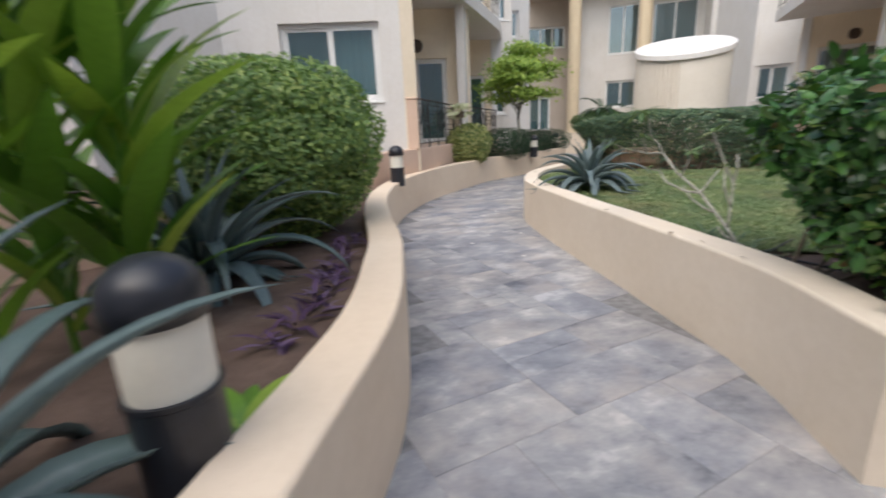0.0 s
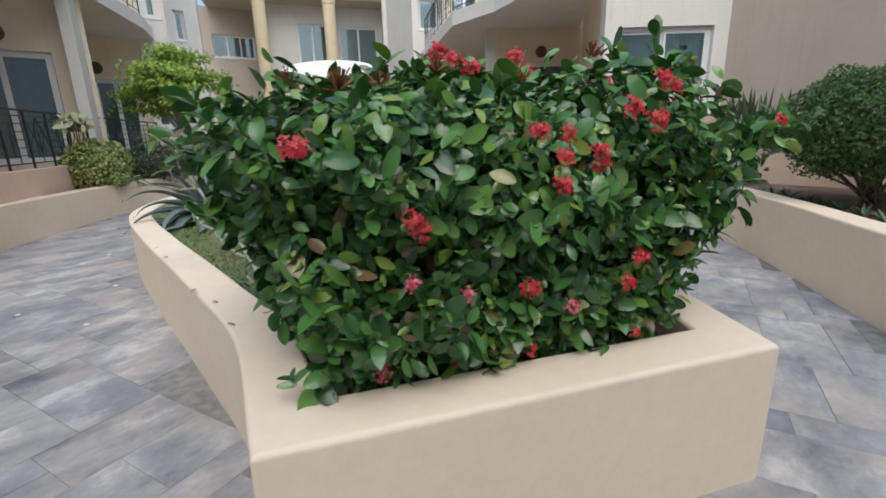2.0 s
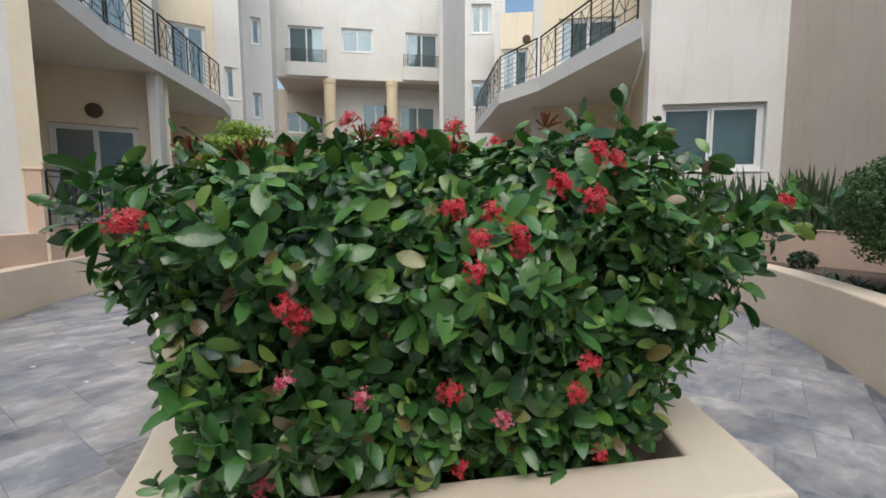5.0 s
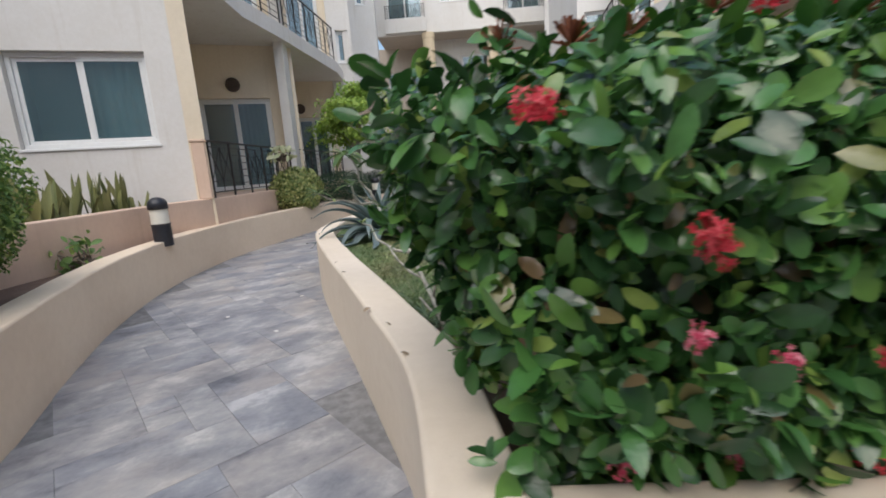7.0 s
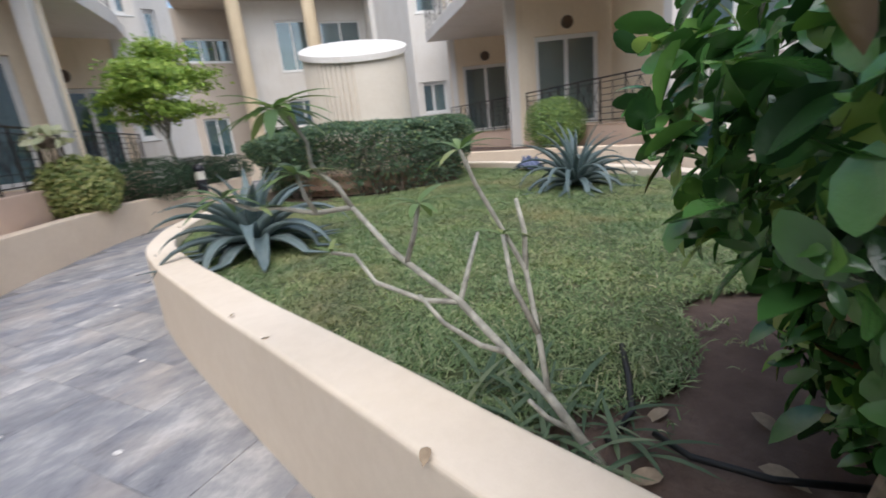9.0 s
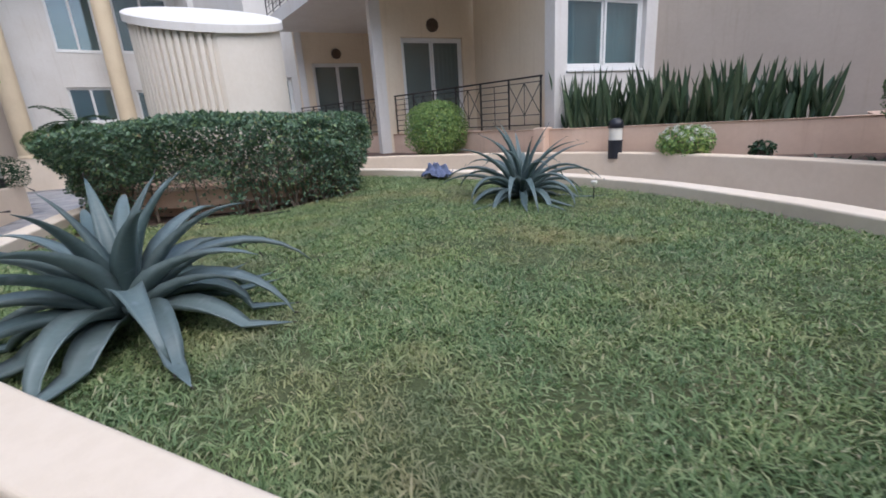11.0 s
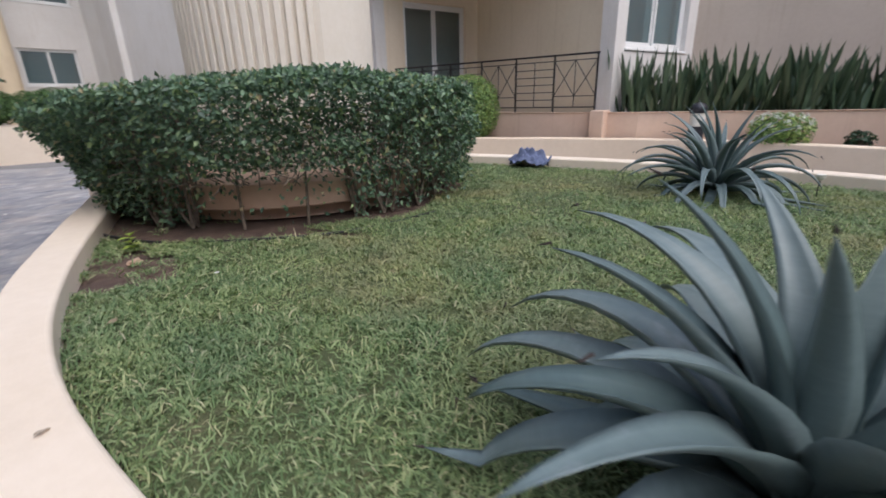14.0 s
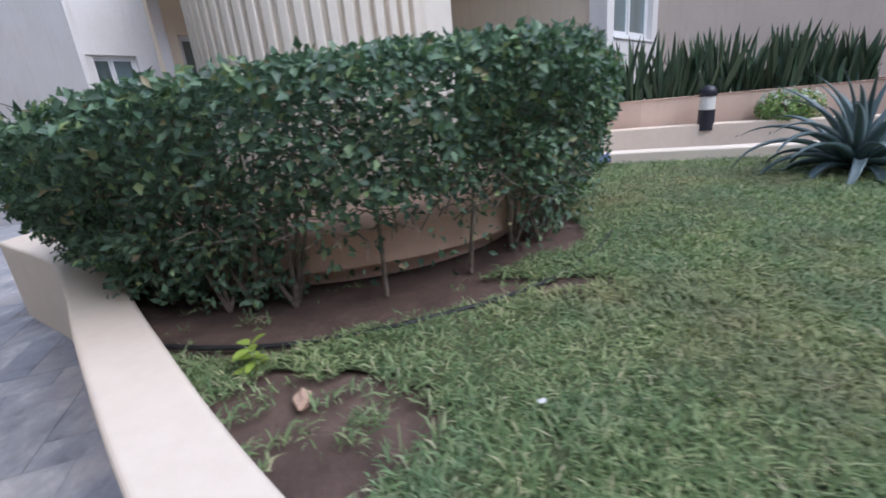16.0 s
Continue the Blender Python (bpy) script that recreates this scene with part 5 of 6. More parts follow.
# ---- plumeria: a leaning bare branched shrub with few leaf tufts ----
pl = thing("plumeria_shrub")
tagged(pl, "bare grey plumeria shrub with few leaf tufts", "shrub")
TRUNK = [(2.57, 3.72, 0.5), (2.53, 3.86, 0.66), (2.46, 4.13, 0.87), (2.36, 4.32, 1.01), (2.3, 4.45, 1.15)]
bm = bmesh.new()
tube(bm, TRUNK, [0.015, 0.012, 0.011, 0.0095, 0.008], 9)
part("trunk", bm, BARK, pl, smooth=True)
BR = [[(2.3, 4.45, 1.15), (2.27, 4.47, 1.22), (2.21, 4.5, 1.29), (2.21, 4.5, 1.36), (2.17, 4.5, 1.44)],
      [(2.3, 4.45, 1.15), (2.2, 4.5, 1.145), (2.09, 4.52, 1.18), (2.02, 4.5, 1.19), (1.95, 4.52, 1.23)],
      [(2.2, 4.5, 1.145), (2.17, 4.48, 1.2), (2.16, 4.5, 1.27)],
      [(2.46, 4.13, 0.87), (2.38, 4.2, 0.88), (2.28, 4.3, 0.94), (2.25, 4.36, 1.02), (2.2, 4.42, 1.03)],
      [(2.38, 4.28, 0.98), (2.4, 4.24, 1.08), (2.41, 4.22, 1.16)],
      [(2.53, 3.86, 0.66), (2.57, 3.93, 0.8), (2.62, 4.02, 0.95), (2.58, 4.07, 1.08), (2.53, 4.1, 1.2), (2.5, 4.12, 1.3)],
      [(2.57, 3.93, 0.8), (2.55, 4.0, 0.93), (2.57, 4.05, 1.06)],
      [(2.46, 4.13, 0.87), (2.56, 4.2, 0.96), (2.64, 4.26, 1.02)],
      [(2.5, 3.98, 0.75), (2.44, 4.02, 0.78), (2.38, 4.1, 0.84), (2.33, 4.13, 0.93)],
      [(2.55, 3.79, 0.58), (2.5, 3.84, 0.62), (2.46, 3.86, 0.68)],
      [(2.62, 4.02, 0.95), (2.66, 4.06, 1.05), (2.67, 4.1, 1.14)]]
for b in BR:
    bm = bmesh.new()
    tube(bm, b, [0.009 - 0.0045 * i / len(b) for i in range(len(b))], 7)
    part("branch", bm, BARK, pl, smooth=True)
pleaf = leaf_mesh("leaf", 0.17, 0.038, PLUML, 0.45)
rs = random.Random(14)
for c, n, sc in (((2.13, 4.48, 1.46), 20, 1.05), ((1.95, 4.52, 1.23), 13, 0.7), ((2.16, 4.5, 1.27), 10, 0.8), ((2.41, 4.22, 1.16), 9, 0.75), ((2.5, 4.12, 1.3), 7, 0.75), ((2.57, 4.05, 1.06), 4, 0.6), ((2.2, 4.42, 1.03), 4, 0.5), ((2.03, 4.5, 1.19), 4, 0.5)):
    for k in range(n):
        leaf = new("leaf", pleaf)
        leaf.parent = pl
        a = k * 2.4 + rs.uniform(-0.3, 0.3)
        d = Vector((math.cos(a), math.sin(a), rs.uniform(-0.25, 0.9)))
        leaf.matrix_basis = Matrix.Translation(c) @ d.to_track_quat("Y", "Z").to_matrix().to_4x4() @ Matrix.Scale(sc * rs.uniform(0.7, 1.1), 4)

# low weeds at its foot
weed = leaf_mesh("leaf", 0.14, 0.013, WEED, 0.5)
w = thing("weed_tuft", (2.62, 3.95, LAWN - 0.02))
tagged(w, "low green weed tuft in the soil", "weed")
for k in range(120):
    leaf = new("leaf", weed)
    leaf.parent = w
    a = k * 2.4
    d = Vector((math.cos(a), math.sin(a), rs.uniform(0.3, 1.6)))
    leaf.matrix_basis = Matrix.Translation((rs.uniform(-0.2, 0.14), rs.uniform(-0.26, 0.3), 0)) @ d.to_track_quat("Y", "Z").to_matrix().to_4x4() @ Matrix.Scale(rs.uniform(0.7, 1.6), 4)

# a fresh sprout at the foot of the hedge
sprout = thing("green_sprout", (3.12, 10.3, LAWN - 0.03))
tagged(sprout, "small bright green sprout at the hedge foot", "weed")
young = leaf_mesh("leaf", 0.075, 0.045, LIME, 0.35)
for k in range(12):
    leaf = new("leaf", young)
    leaf.parent = sprout
    d = Vector((math.cos(k * 2.4), math.sin(k * 2.4), rs.uniform(0.2, 1.4)))
    leaf.matrix_basis = Matrix.Translation((0, 0, 0.01 * k)) @ d.to_track_quat("Y", "Z").to_matrix().to_4x4() @ Matrix.Scale(rs.uniform(0.6, 1.0), 4)

# ---- bushes and plants along the beds ----
bush("clipped_bush", (-1.1, 4.8, 0.48), (1.05, 0.98, 0.8), 27000, (0.066, 0.04), BALL, 41, "large rounded clipped green bush in the bed", power=2.6, rough=0.15, freq=3.2, taper=0.2, jitter=1.0)
bush("clipped_bush", (8.5, 2.9, 0.57), (0.92, 0.82, 0.58), 21000, (0.058, 0.03), DEEP, 42, "rounded clipped dark green bush behind the garden wall", power=2.5, rough=0.16, freq=3.4, jitter=1.1, lift=0.3)
bush("clipped_bush", (10.0, 10.75, 0.6), (0.68, 0.62, 0.6), 9000, (0.06, 0.034), BALL, 43, "rounded fresh green bush below a terrace railing", power=2.6, rough=0.1)
bush("variegated_bush", (0.72, 12.75, 0.5), (0.58, 0.55, 0.52), 4200, (0.095, 0.05), CROTON, 44, "loose yellow-green variegated bush", rows=2)
bush("dark_bush", (1.75, 14.1, 0.5), (0.8, 0.7, 0.45), 7000, (0.05, 0.03), DARKB, 45, "low dark green bush behind the garden wall")
bush("dark_bush", (2.75, 15.75, 0.5), (0.7, 0.6, 0.42), 5000, (0.05, 0.03), DARKB, 46, "low dark green bush behind the garden wall")
bush("dark_bush", (3.6, 17.2, 0.5), (0.7, 0.6, 0.4), 4000, (0.05, 0.03), DARKB, 47, "low dark green bush behind the garden wall")
bush("white_flower_bush", (9.42, 5.7, 0.6), (0.42, 0.38, 0.23), 1500, (0.06, 0.032), BALL, 48, "small green bush dotted with white flowers", rows=2)
wf = bpy.data.objects["white_flower_bush"]
for k in range(26):
    a, e = k * 2.4, 0.2 + 1.2 * (k / 26)
    flower_head(wf, (0.38 * math.cos(a) * math.sin(e + 0.3), 0.34 * math.sin(a) * math.sin(e + 0.3), 0.23 + 0.21 * math.cos(e)), (math.cos(a), math.sin(a), 0.8), WHITEFL, 300 + k, 0.055, 16)
bush("grey_shrub", (9.55, 4.75, 0.6), (0.16, 0.15, 0.1), 260, (0.06, 0.035), DARKB, 49, "small grey-green shrub by the retaining wall", rows=2)
bush("leafy_shrub", (-0.82, 6.95, 0.5), (0.2, 0.26, 0.2), 46, (0.12, 0.065), BALL, 50, "sparse broad-leaved shrub in the bed", rows=2, thick=0.7)
kerb = kerb_wall("wall_planter_far", [np.array(p) for p in ((9.8, 21.7), (8.0, 22.4), (6.2, 23.2), (5.0, 24.2))], -0.3, -0.05, 1.0, CREAM)
tagged(kerb, "cream rendered planter wall before the far building", "planter wall", kind="structure")
slab("planter_fill_far", [(10.2, 23.2), (9.9, 22.0), (8.1, 22.7), (6.3, 23.5), (5.3, 24.3), (6.2, 25.2)], 0.2, 0.93, SOIL, "soil of the far planter")
bush("round_bush", (7.1, 23.75, 0.92), (1.35, 0.55, 0.55), 12000, (0.08, 0.045), DEEP, 51, "clipped green bush in the far planter", turn=-24, rough=0.18)
bush("round_bush", (9.0, 22.95, 0.92), (1.0, 0.5, 0.5), 8000, (0.08, 0.045), DEEP, 53, "clipped green bush in the far planter", turn=-24, rough=0.18)
bush("yellow_tuft", (0.53, 12.52, 1.72), (0.24, 0.2, 0.12), 46, (0.2, 0.085), PALE, 52, "pale yellow leaf tuft above the bushes", rows=2)
yt = bpy.data.objects["yellow_tuft"]
bm = bmesh.new()
tube(bm, [(0, 0, -1.12), (0.02, 0.0, -0.5), (0, 0, 0.1)], [0.02, 0.016, 0.01], 6)
part("stalk", bm, TWIG, yt)

# purple ground plants along the rim
strap = leaf_mesh("leaf", 0.12, 0.024, PURPLE, 0.5)
pleaf2 = leafy("purple_heart_leaf", [(0.0, (0.05, 0.02, 0.06)), (0.6, (0.12, 0.06, 0.15)), (1.0, (0.24, 0.17, 0.28))], 0.5, 0.5, 0.2, True)
strap.materials[0] = pleaf2
for k in range(9):
    y = 2.5 + k * 0.24
    xr = float(np.interp(y, [1.98, 2.42, 3.13, 4.53], [0.1, 0.13, 0.13, -0.1]))
    t = thing("purple_plant", (xr - 0.12 - rs.uniform(0.02, 0.12), y, 0.49))
    tagged(t, "low purple-leaved plant beside the planter rim", "plant", "purple plants along the rim")
    for j in range(18):
        leaf = new("leaf", strap)
        leaf.parent = t
        a = j * 2.4 + rs.random()
        d = Vector((math.cos(a), math.sin(a), rs.uniform(0.2, 1.8)))
        leaf.matrix_basis = Matrix.Translation((rs.uniform(-0.07, 0.07), rs.uniform(-0.09, 0.09), rs.uniform(0.0, 0.07))) @ d.to_track_quat("Y", "Z").to_matrix().to_4x4() @ Matrix.Scale(rs.uniform(0.7, 1.3), 4)

# snake plants: upright sword leaves
sword = leaf_mesh("leaf", 1.0, 0.085, SANS, 0.03, 6, 0.5)
sword_y = leaf_mesh("leaf", 1.0, 0.085, SANSY, 0.03, 6, 0.5)


def snake_plant(place, n, h, me, spread, seed, label):
    t = thing("snake_plant", place)
    tagged(t, label, "snake plant", "snake plants in the raised beds")
    rg = random.Random(seed)
    tall = rg.uniform(0.78, 1.05)
    for k in range(n):
        leaf = new("leaf", me)
        leaf.parent = t
        d = Vector((rg.uniform(-0.34, 0.34), rg.uniform(-0.34, 0.34), 1))
        s = h * tall * rg.uniform(0.3, 1.05)
        leaf.matrix_basis = Matrix.Translation((rg.uniform(-spread, spread), rg.uniform(-spread, spread), -0.03)) @ d.to_track_quat("Y", "Z").to_matrix().to_4x4() @ Matrix.Rotation(rg.uniform(0, 6.28), 4, "Y") @ Matrix.Diagonal((rg.uniform(0.8, 1.2), s, 1, 1))
    return t


for k in range(15):
    snake_plant((10.25 + 0.035 * k + rs.uniform(-0.05, 0.05), 7.75 - k * 0.255, 1.0), 28, 1.16, sword, 0.2, k, "dense dark green snake plant with upright leaves")
for k in range(9):
    snake_plant((-1.1 - 0.1 * k + rs.uniform(-0.05, 0.05), 8.9 - k * 0.38, 0.98), 18, 0.74, sword_y, 0.22, 40 + k, "yellow-edged snake plant under the window")
# small dark rosettes along the east rim
for k in range(9):
    y = 2.5 + k * 0.24
    x = float(np.interp(y, [2.25, 3.1, 3.9, 5.05], [6.5, 7.3, 8.0, 8.75])) + 0.5
    t = thing("rosette_plant", (x, y - 0.25, 0.57))
    tagged(t, "small dark spiky rosette plant in the bed", "plant", "rosette plants in the east bed")
    for j in range(12):
        leaf = new("leaf", sword)
        leaf.parent = t
        a = j * 2.4
        d = Vector((math.cos(a), math.sin(a), rs.uniform(0.3, 1.2)))
        leaf.matrix_basis = Matrix.Translation((0, 0, -0.01)) @ d.to_track_quat("Y", "Z").to_matrix().to_4x4() @ Matrix.Diagonal((0.4, 0.2, 0.4, 1))

# tall strap-leaved plant close to the start of the walk
cane = leaf_mesh("leaf", 0.85, 0.13, CANE, 0.35, 8, 0.25)
cn = thing("dracaena_plant", (-1.0, 2.5, 0.48))
tagged(cn, "tall dracaena with long bright green strap leaves", "plant")
for q in ((0, 0), (0.22, 0.15), (-0.2, 0.25), (-0.1, -0.25), (0.1, 0.4)):
    bm = bmesh.new()
    top = (q[0] * 1.3, q[1] * 1.3, rs.uniform(1.5, 2.2))
    tube(bm, [(q[0], q[1], -0.02), (q[0] * 1.1, q[1] * 1.1, 0.6), top], [0.018, 0.016, 0.012], 7)
    part("stem", bm, CANE, cn)
    for k in range(30):
        leaf = new("leaf", cane)
        leaf.parent = cn
        a = k * 2.4
        h = 0.1 + (top[2] - 0.1) * (k / 30)
        d = Vector((math.cos(a), math.sin(a), rs.uniform(0.9, 2.8)))
        leaf.matrix_basis = Matrix.Translation((q[0] * (1 + 0.3 * h / top[2]), q[1] * (1 + 0.3 * h / top[2]), h)) @ d.to_track_quat("Y", "Z").to_matrix().to_4x4() @ Matrix.Scale(rs.uniform(0.7, 1.1), 4)
broad = leaf_mesh("leaf", 0.3, 0.11, CANE, 0.5, 7, 0.15)
cr = thing("broad_leaf_plant", (0.04, 1.98, 0.49))
tagged(cr, "bright green broad-leaved plant beside a bollard", "plant")
for k in range(9):
    leaf = new("leaf", broad)
    leaf.parent = cr
    a = k * 2.4
    d = Vector((math.cos(a), math.sin(a), rs.uniform(0.5, 1.4)))
    leaf.matrix_basis = Matrix.Translation((0, 0, 0)) @ d.to_track_quat("Y", "Z").to_matrix().to_4x4() @ Matrix.Scale(rs.uniform(0.6, 0.95), 4)

# small layered tree near the second terrace
tree = thing("small_tree", (2.3, 15.2, 0.48))
tagged(tree, "small tree with a flat layered lime green crown", "tree")
bm = bmesh.new()
tube(bm, [(0, 0, 0), (0.03, 0.02, 0.6), (-0.02, 0.03, 1.2), (0.02, 0, 1.85)], [0.055, 0.048, 0.042, 0.035], 9)
part("trunk", bm, BARK, tree)
P, Nn = [], []
rg = np.random.default_rng(77)
for k in range(58):
    a, lev = rg.uniform(0, 6.283), rg.random()
    zc = 1.75 + 1.45 * lev
    rmax = 1.08 * math.sqrt(max(0.05, 1 - (abs(lev - 0.35) / 0.75) ** 2))
    r = rmax * math.sqrt(rg.random())
    c = np.array((r * math.cos(a), r * math.sin(a), zc))
    q = rg.normal(0, 1, (190, 3)) * (0.2, 0.2, 0.06) + c
    P.append(q)
    Nn.append(np.tile((math.cos(a) * 0.6, math.sin(a) * 0.6, 0.25), (190, 1)))
    if k < 22:
        bm = bmesh.new()
        tube(bm, [(0, 0, 1.2 + 0.6 * lev), (c[0] * 0.5, c[1] * 0.5, zc - 0.2), tuple(c)], [0.022, 0.014, 0.005], 6)
        part("limb", bm, BARK, tree)
v, f = leaves(np.concatenate(P), np.concatenate(Nn), 0.11, 0.058, 78, jitter=0.7)
mesh_fast("crown", v, f, LIME, tree, kind="stuff")

# sago palm by the far entrance
sago = thing("sago_palm", (7.3, 24.0, 1.75))
tagged(sago, "dark green sago palm with arching fronds", "palm")
bm = bmesh.new()
tube(bm, [(0, 0, -0.83), (0, 0, 0.25)], [0.16, 0.13], 10)
part("trunk", bm, TWIG, sago)
for k in range(22):
    a, e = k * 2.4, 0.35 + 0.9 * (k % 5) / 5
    verts, faces = [], []
    pts_ = []
    for s in range(13):
        u = s / 12
        r = 1.1 * u
        pts_.append(Vector((r, 0, 0.22 + math.tan(e) * r * 0.75 - 0.75 * r * r)))
    for s in range(12):
        m = pts_[s]
        for sg in (-1, 1):
            i = len(verts)
            w = 0.24 * math.sin(math.pi * (s + 1.2) / 14)
            verts += [m, pts_[s + 1], m + Vector((0.07, sg * w, 0.03)), m + Vector((0.03, sg * w, 0.03))]
            faces.append((i, i + 1, i + 2, i + 3))
    fr = as_object("frond", verts, faces, DARKB, sago)
    fr.matrix_basis = Matrix.Rotation(a, 4, "Z")

# ---- bollard lights ----
def bollard(place, label, h=0.65):
    t = thing("bollard_light", place)
    tagged(t, label, "bollard light", "bollard lights of the garden")
    bm = bmesh.new()
    lathe(bm, [(0.112, 0.0), (0.112, 0.28), (0.118, 0.285), (0.118, 0.3)], 32)
    part("post", bm, BLACK, t)
    bm = bmesh.new()
    lathe(bm, [(0.107, 0.3), (0.107, h - 0.16)], 32)
    part("diffuser", bm, MILK, t, "milky white light band")
    bm = bmesh.new()
    prof = [(0.12, h - 0.16), (0.12, h - 0.1)] + [(0.12 * math.cos(q), h - 0.1 + 0.1 * math.sin(q)) for q in (0.3, 0.6, 0.9, 1.2, 1.4)] + [(0.004, h)]
    lathe(bm, prof, 32)
    part("cap", bm, BLACK, t, "domed charcoal cap", smooth=True)
    return t


bollard((0.02, 1.76, 0.5), "charcoal bollard light with a milky band beside the path")
bollard((-0.42, 8.05, 0.55), "charcoal bollard light with a milky band behind the wall")
bollard((2.67, 14.55, 0.5), "charcoal bollard light with a milky band among dark bushes")
bollard((3.75, 17.0, 0.5), "charcoal bollard light with a milky band among dark bushes")
bollard((9.5, 6.75, 0.58), "charcoal bollard light with a milky band by the retaining wall")

spot = thing("garden_spotlight", (6.12, 6.05, LAWN - 0.03))
tagged(spot, "small cream spike light standing in the lawn", "spotlight")
bm = bmesh.new()
tube(bm, [(0, 0, 0), (0, 0, 0.17)], 0.005, 6)
part("spike", bm, IRON, spot)
bm = bmesh.new()
lathe(bm, [(0.012, 0.16), (0.03, 0.185), (0.034, 0.21), (0.03, 0.213)], 16)
part("head", bm, MILK, spot)

# ---- clutter ----
bm = bmesh.new()
tube(bm, [(3.1, 4.05, LAWN), (2.95, 3.92, LAWN + 0.004), (2.8, 3.8, LAWN - 0.005), (2.66, 3.78, LAWN - 0.02)], 0.011, 7)
tagged(part("irrigation_pipe", bm, RUBBER, smooth=True), "black irrigation pipe lying on the soil", "pipe")
bm = bmesh.new()
tube(bm, [(2.78, 3.72, LAWN - 0.02), (2.74, 3.6, LAWN + 0.005), (2.8, 3.45, LAWN + 0.01), (2.95, 3.3, LAWN)], 0.009, 7)
tagged(part("irrigation_pipe", bm, RUBBER, smooth=True), "black irrigation hose lying under the bush", "pipe")
bm = bmesh.new()
pp = []
for k in range(16):
    a = radians(165 + k * 6)
    pp.append((HC[0] + 1.88 * math.cos(a), HC[1] + 1.88 * math.sin(a), LAWN - 0.01 + 0.006 * math.sin(k)))
tube(bm, pp, 0.011, 7)
tagged(part("irrigation_pipe", bm, RUBBER, smooth=True), "black irrigation pipe at the foot of the hedge", "pipe")

bm = bmesh.new()
bmesh.ops.create_icosphere(bm, subdivisions=2, radius=1)
for v_ in bm.verts:
    v_.co = Vector((v_.co.x * 0.058, v_.co.y * 0.026, v_.co.z * 0.02)) * (1 + 0.5 * noise.noise(v_.co * 1.6))
chip = part("brick_chip", bm, STONEC)
chip.matrix_world = pose(2.97, 10.04, LAWN - 0.015, 0, 8, 25)
tagged(chip, "pale orange brick chip lying on bare soil", "stone")

bm = bmesh.new()
bmesh.ops.create_grid(bm, x_segments=26, y_segments=20, size=0.5)
for v_ in bm.verts:
    x, y = v_.co.x, v_.co.y
    r = math.hypot(x, y)
    h = 0.2 * max(0, 1 - r * 1.8) + 0.2 * abs(noise.noise(Vector((x * 5, y * 5, 3)))) + 0.05 * noise.noise(Vector((x * 13, y * 13, 1)))
    pull = 1 + 0.55 * noise.noise(Vector((math.cos(math.atan2(y, x)) * 2.2, math.sin(math.atan2(y, x)) * 2.2, 6)))
    x, y = x * pull, y * pull
    v_.co = Vector((x * 0.3, y * 0.5 + 0.03 * noise.noise(Vector((x * 5, y * 5, 8))), h * 0.8 + 0.01))
bmesh.ops.solidify(bm, geom=bm.faces[:], thickness=0.006)
cloth = part("crumpled_cloth", bm, CLOTHM, smooth=True)
cloth.location = (7.18, 8.75, LAWN + 0.02)
tagged(cloth, "crumpled blue-grey cloth lying against the planter rim", "cloth")

star = leaf_mesh("dry_leaf", 0.09, 0.05, DRYLEAF, 0.4)
for k, (x, y, z) in enumerate([(2.66, 3.62, LAWN - 0.03), (2.85, 3.5, LAWN - 0.03), (2.6, 3.45, LAWN - 0.03), (2.9, 3.75, LAWN - 0.03), (3.05, 3.6, LAWN - 0.03), (2.2, 3.94, RIM), (2.26, 3.68, RIM), (2.03, 4.9, RIM), (1.97, 5.3, RIM), (2.3, 3.3, RIM), (1.88, 8.62, RIM), (2.72, 9.6, LAWN - 0.03), (2.6, 10.1, LAWN - 0.03), (3.2, 10.3, LAWN - 0.03), (2.45, 9.3, LAWN)]):
    ob = new("dry_leaf", star)
    ob.matrix_world = pose(x, y, z + 0.012, rs.uniform(-15, 15), rs.uniform(-20, 20), rs.uniform(0, 360)) @ Matrix.Scale(rs.uniform(0.35, 0.6) if z == RIM else rs.uniform(0.7, 1.2), 4)
    tagged(ob, "curled dry brown fallen leaf", "leaf", "fallen leaves")
bm = bmesh.new()
bmesh.ops.create_icosphere(bm, subdivisions=1, radius=0.02)
for v_ in bm.verts:
    v_.co = Vector((v_.co.x * 1.4, v_.co.y, max(0, v_.co.z) * 0.35))
scrap = part("litter_scrap", bm, LITTER)
scrap.location = (1.44, 6.71, 0.002)
tagged(scrap, "tiny white scrap of litter on the paving", "litter", "litter on the path")
for x, y, z in ((0.78, 6.22, 0.002), (1.35, 5.6, 0.002), (1.2, 8.4, 0.002), (2.95, 9.32, LAWN + 0.03), (4.4, 15.4, 0.002)):
    tagged(copy_thing(scrap, pose(x, y, z, 0, 0, x * 900) @ Matrix.Scale(0.55 if z > 0.1 else 1.0, 4)), "tiny white scrap of litter", "litter")

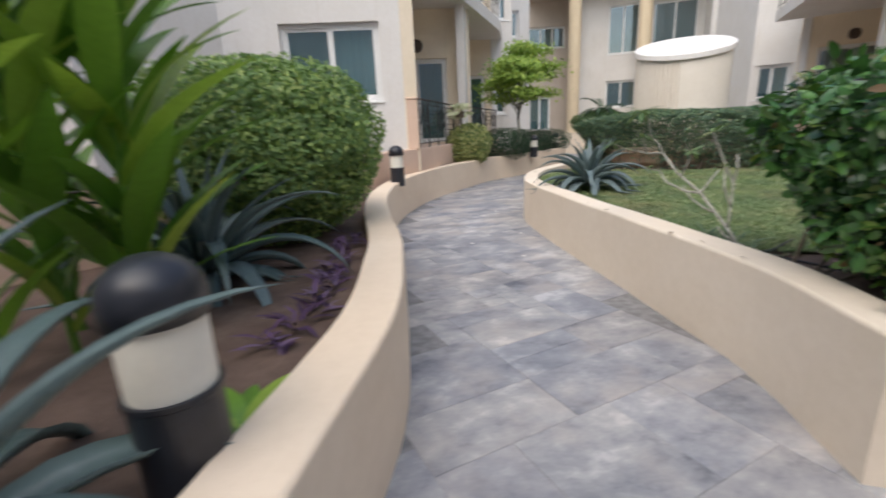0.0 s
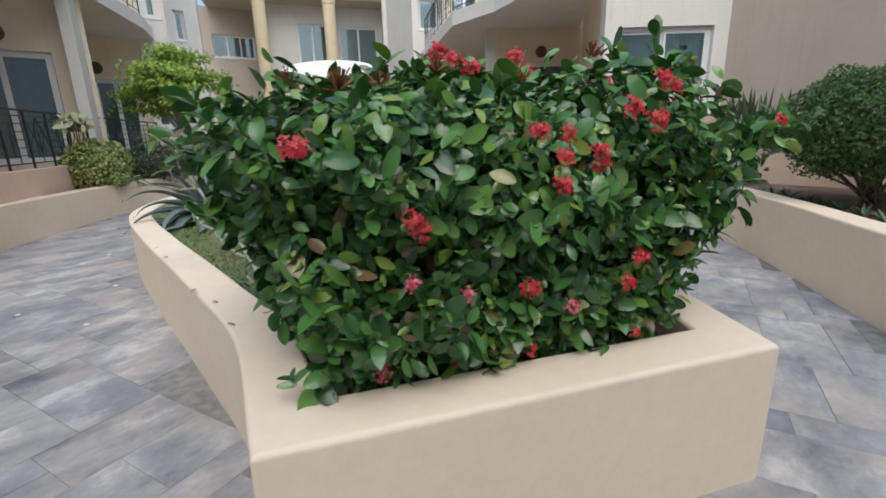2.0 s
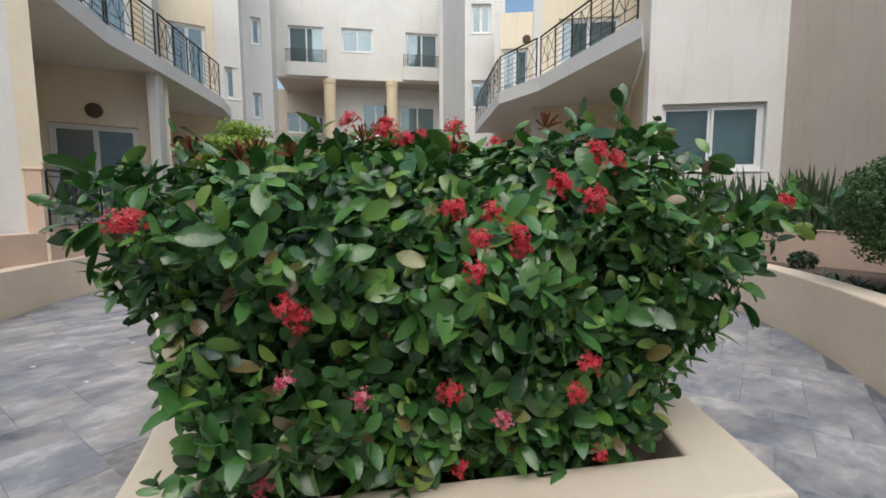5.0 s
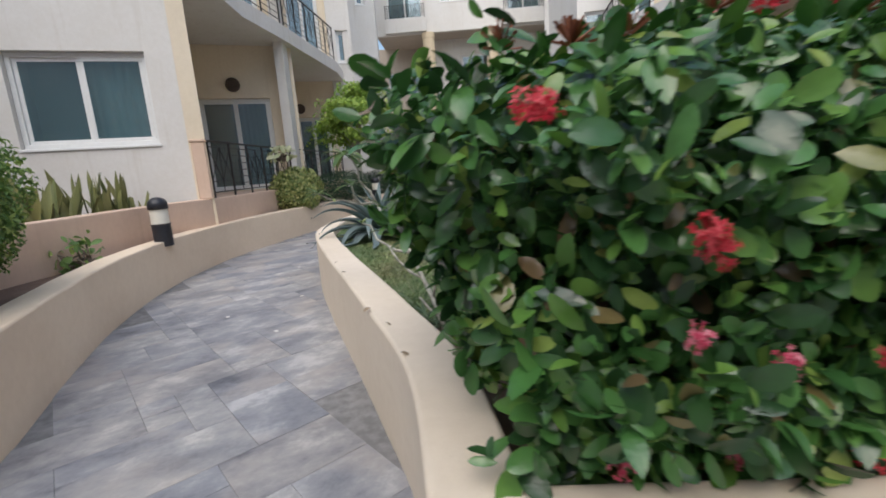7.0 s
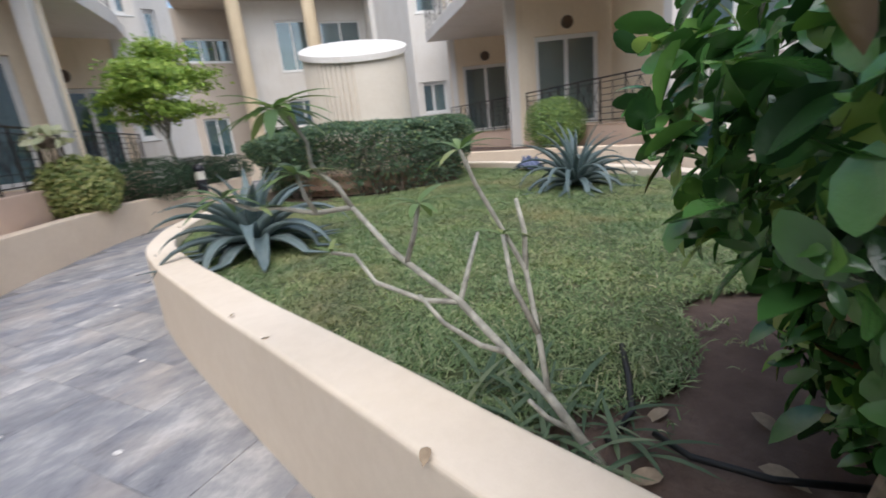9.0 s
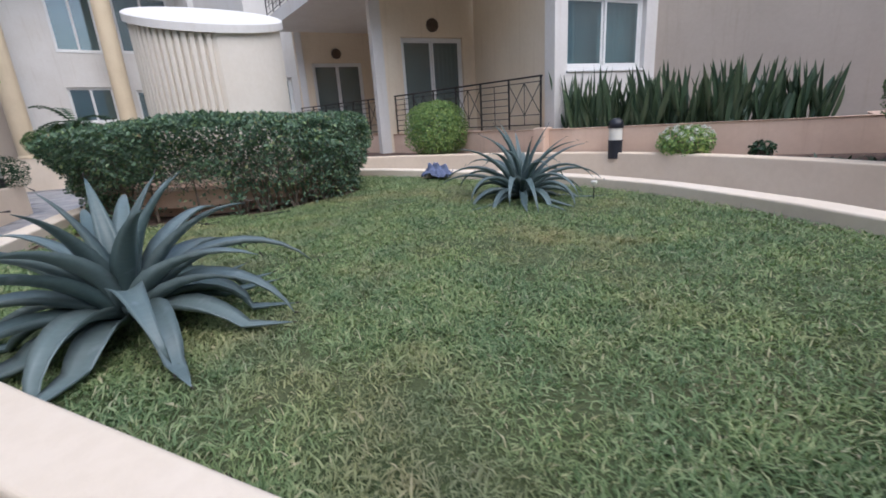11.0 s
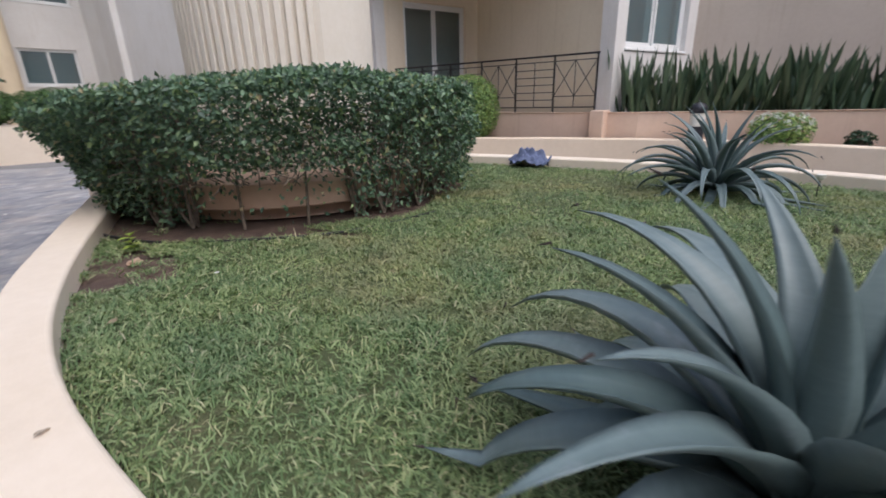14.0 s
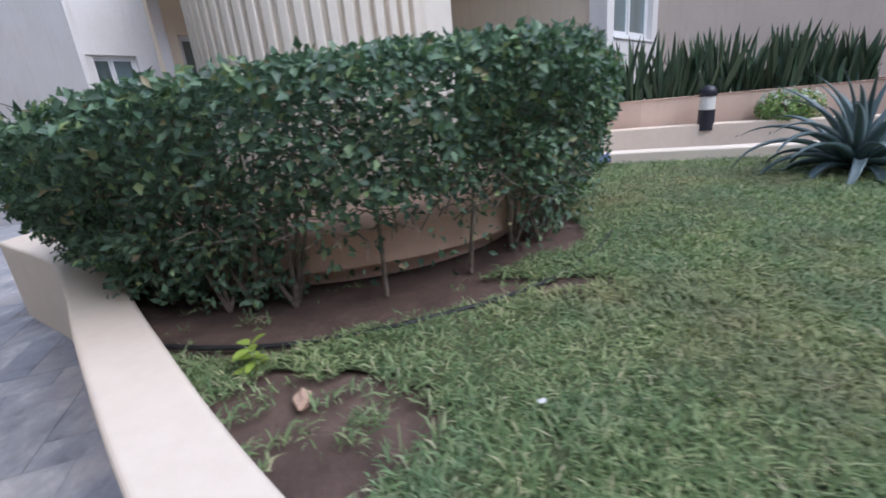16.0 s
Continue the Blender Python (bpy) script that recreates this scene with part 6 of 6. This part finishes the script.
# ---- slate slabs, laid last ----
def slab_mesh(w, h):
    me = bpy.data.meshes.new("slate_slab")
    g, b = 0.0014, 0.0016
    x0, x1, y0, y1 = g, w - g, g, h - g
    v = [(x0, y0, -0.03), (x1, y0, -0.03), (x1, y1, -0.03), (x0, y1, -0.03), (x0, y0, -b), (x1, y0, -b), (x1, y1, -b), (x0, y1, -b), (x0 + b, y0 + b, 0), (x1 - b, y0 + b, 0), (x1 - b, y1 - b, 0), (x0 + b, y1 - b, 0)]
    f = [(8, 9, 10, 11)]
    for i in range(4):
        j = (i + 1) % 4
        f += [(i, j, j + 4, i + 4), (i + 4, j + 4, j + 8, i + 8)]
    me.from_pydata(v, [], f)
    me.materials.append(SLATE)
    return me


rs = random.Random(17)
CELL = 0.2
shapes = {}
taken = set()
ax, ay = math.cos(radians(31)), math.sin(radians(31))
ORI = (0.95, 2.535)
west_edge = [(float(q[0]), float(q[1])) for q in WALL_W]
east_edge = [(float(q[0]), float(q[1])) for q in WALL_E]
path_poly = west_edge + [(4.6, 18.6), (4.9, 22.6), (8.2, 22.6)] + east_edge[::-1]
bed_poly = [tuple(q) for q in offset_line(ring, 0.12, True)]
slots = []
for j in range(-55, 75):
    for i in range(-55, 75):
        if (i, j) in taken:
            continue
        w, h = rs.choice([(3, 2), (3, 2), (2, 2), (4, 2), (3, 3), (2, 1), (3, 1), (4, 3), (2, 3), (4, 2)])
        while any((i + a, j + b) in taken for a in range(w) for b in range(h)):
            if w > 1:
                w -= 1
            else:
                h -= 1
        for a in range(w):
            for b in range(h):
                taken.add((i + a, j + b))
        x, y = ORI[0] + (i * ax - j * ay) * CELL, ORI[1] + (i * ay + j * ax) * CELL
        cx, cy = x + (w * ax - h * ay) * CELL / 2, y + (w * ay + h * ax) * CELL / 2
        if not -6 < cy < 22.5 or not inside(path_poly, cx, cy) or inside(bed_poly, cx, cy):
            continue
        slots.append((math.hypot((cx - 1.2) * 1.0, (cy - 4.5) * 0.7), x, y, w, h))
slots.sort()
far_verts, far_faces = [], []
for k, (_, x, y, w, h) in enumerate(slots):
    if (w, h) not in shapes:
        shapes[w, h] = slab_mesh(w * CELL, h * CELL)
    m = pose(x, y, rs.uniform(-0.0015, 0.0015), 0, 0, 31)
    if k < 300:
        ob = new("slate_slab", shapes[w, h])
        ob.parent = pavement
        ob.matrix_basis = m
    else:
        i0 = len(far_verts)
        me = shapes[w, h]
        far_verts += [m @ v_.co for v_ in me.vertices]
        far_faces += [tuple(i0 + q for q in pg.vertices) for pg in me.polygons]
farp = as_object("far_slabs", far_verts, far_faces, slate_material("far_slate_slab", True), pavement)
farp["kind"] = "stuff"
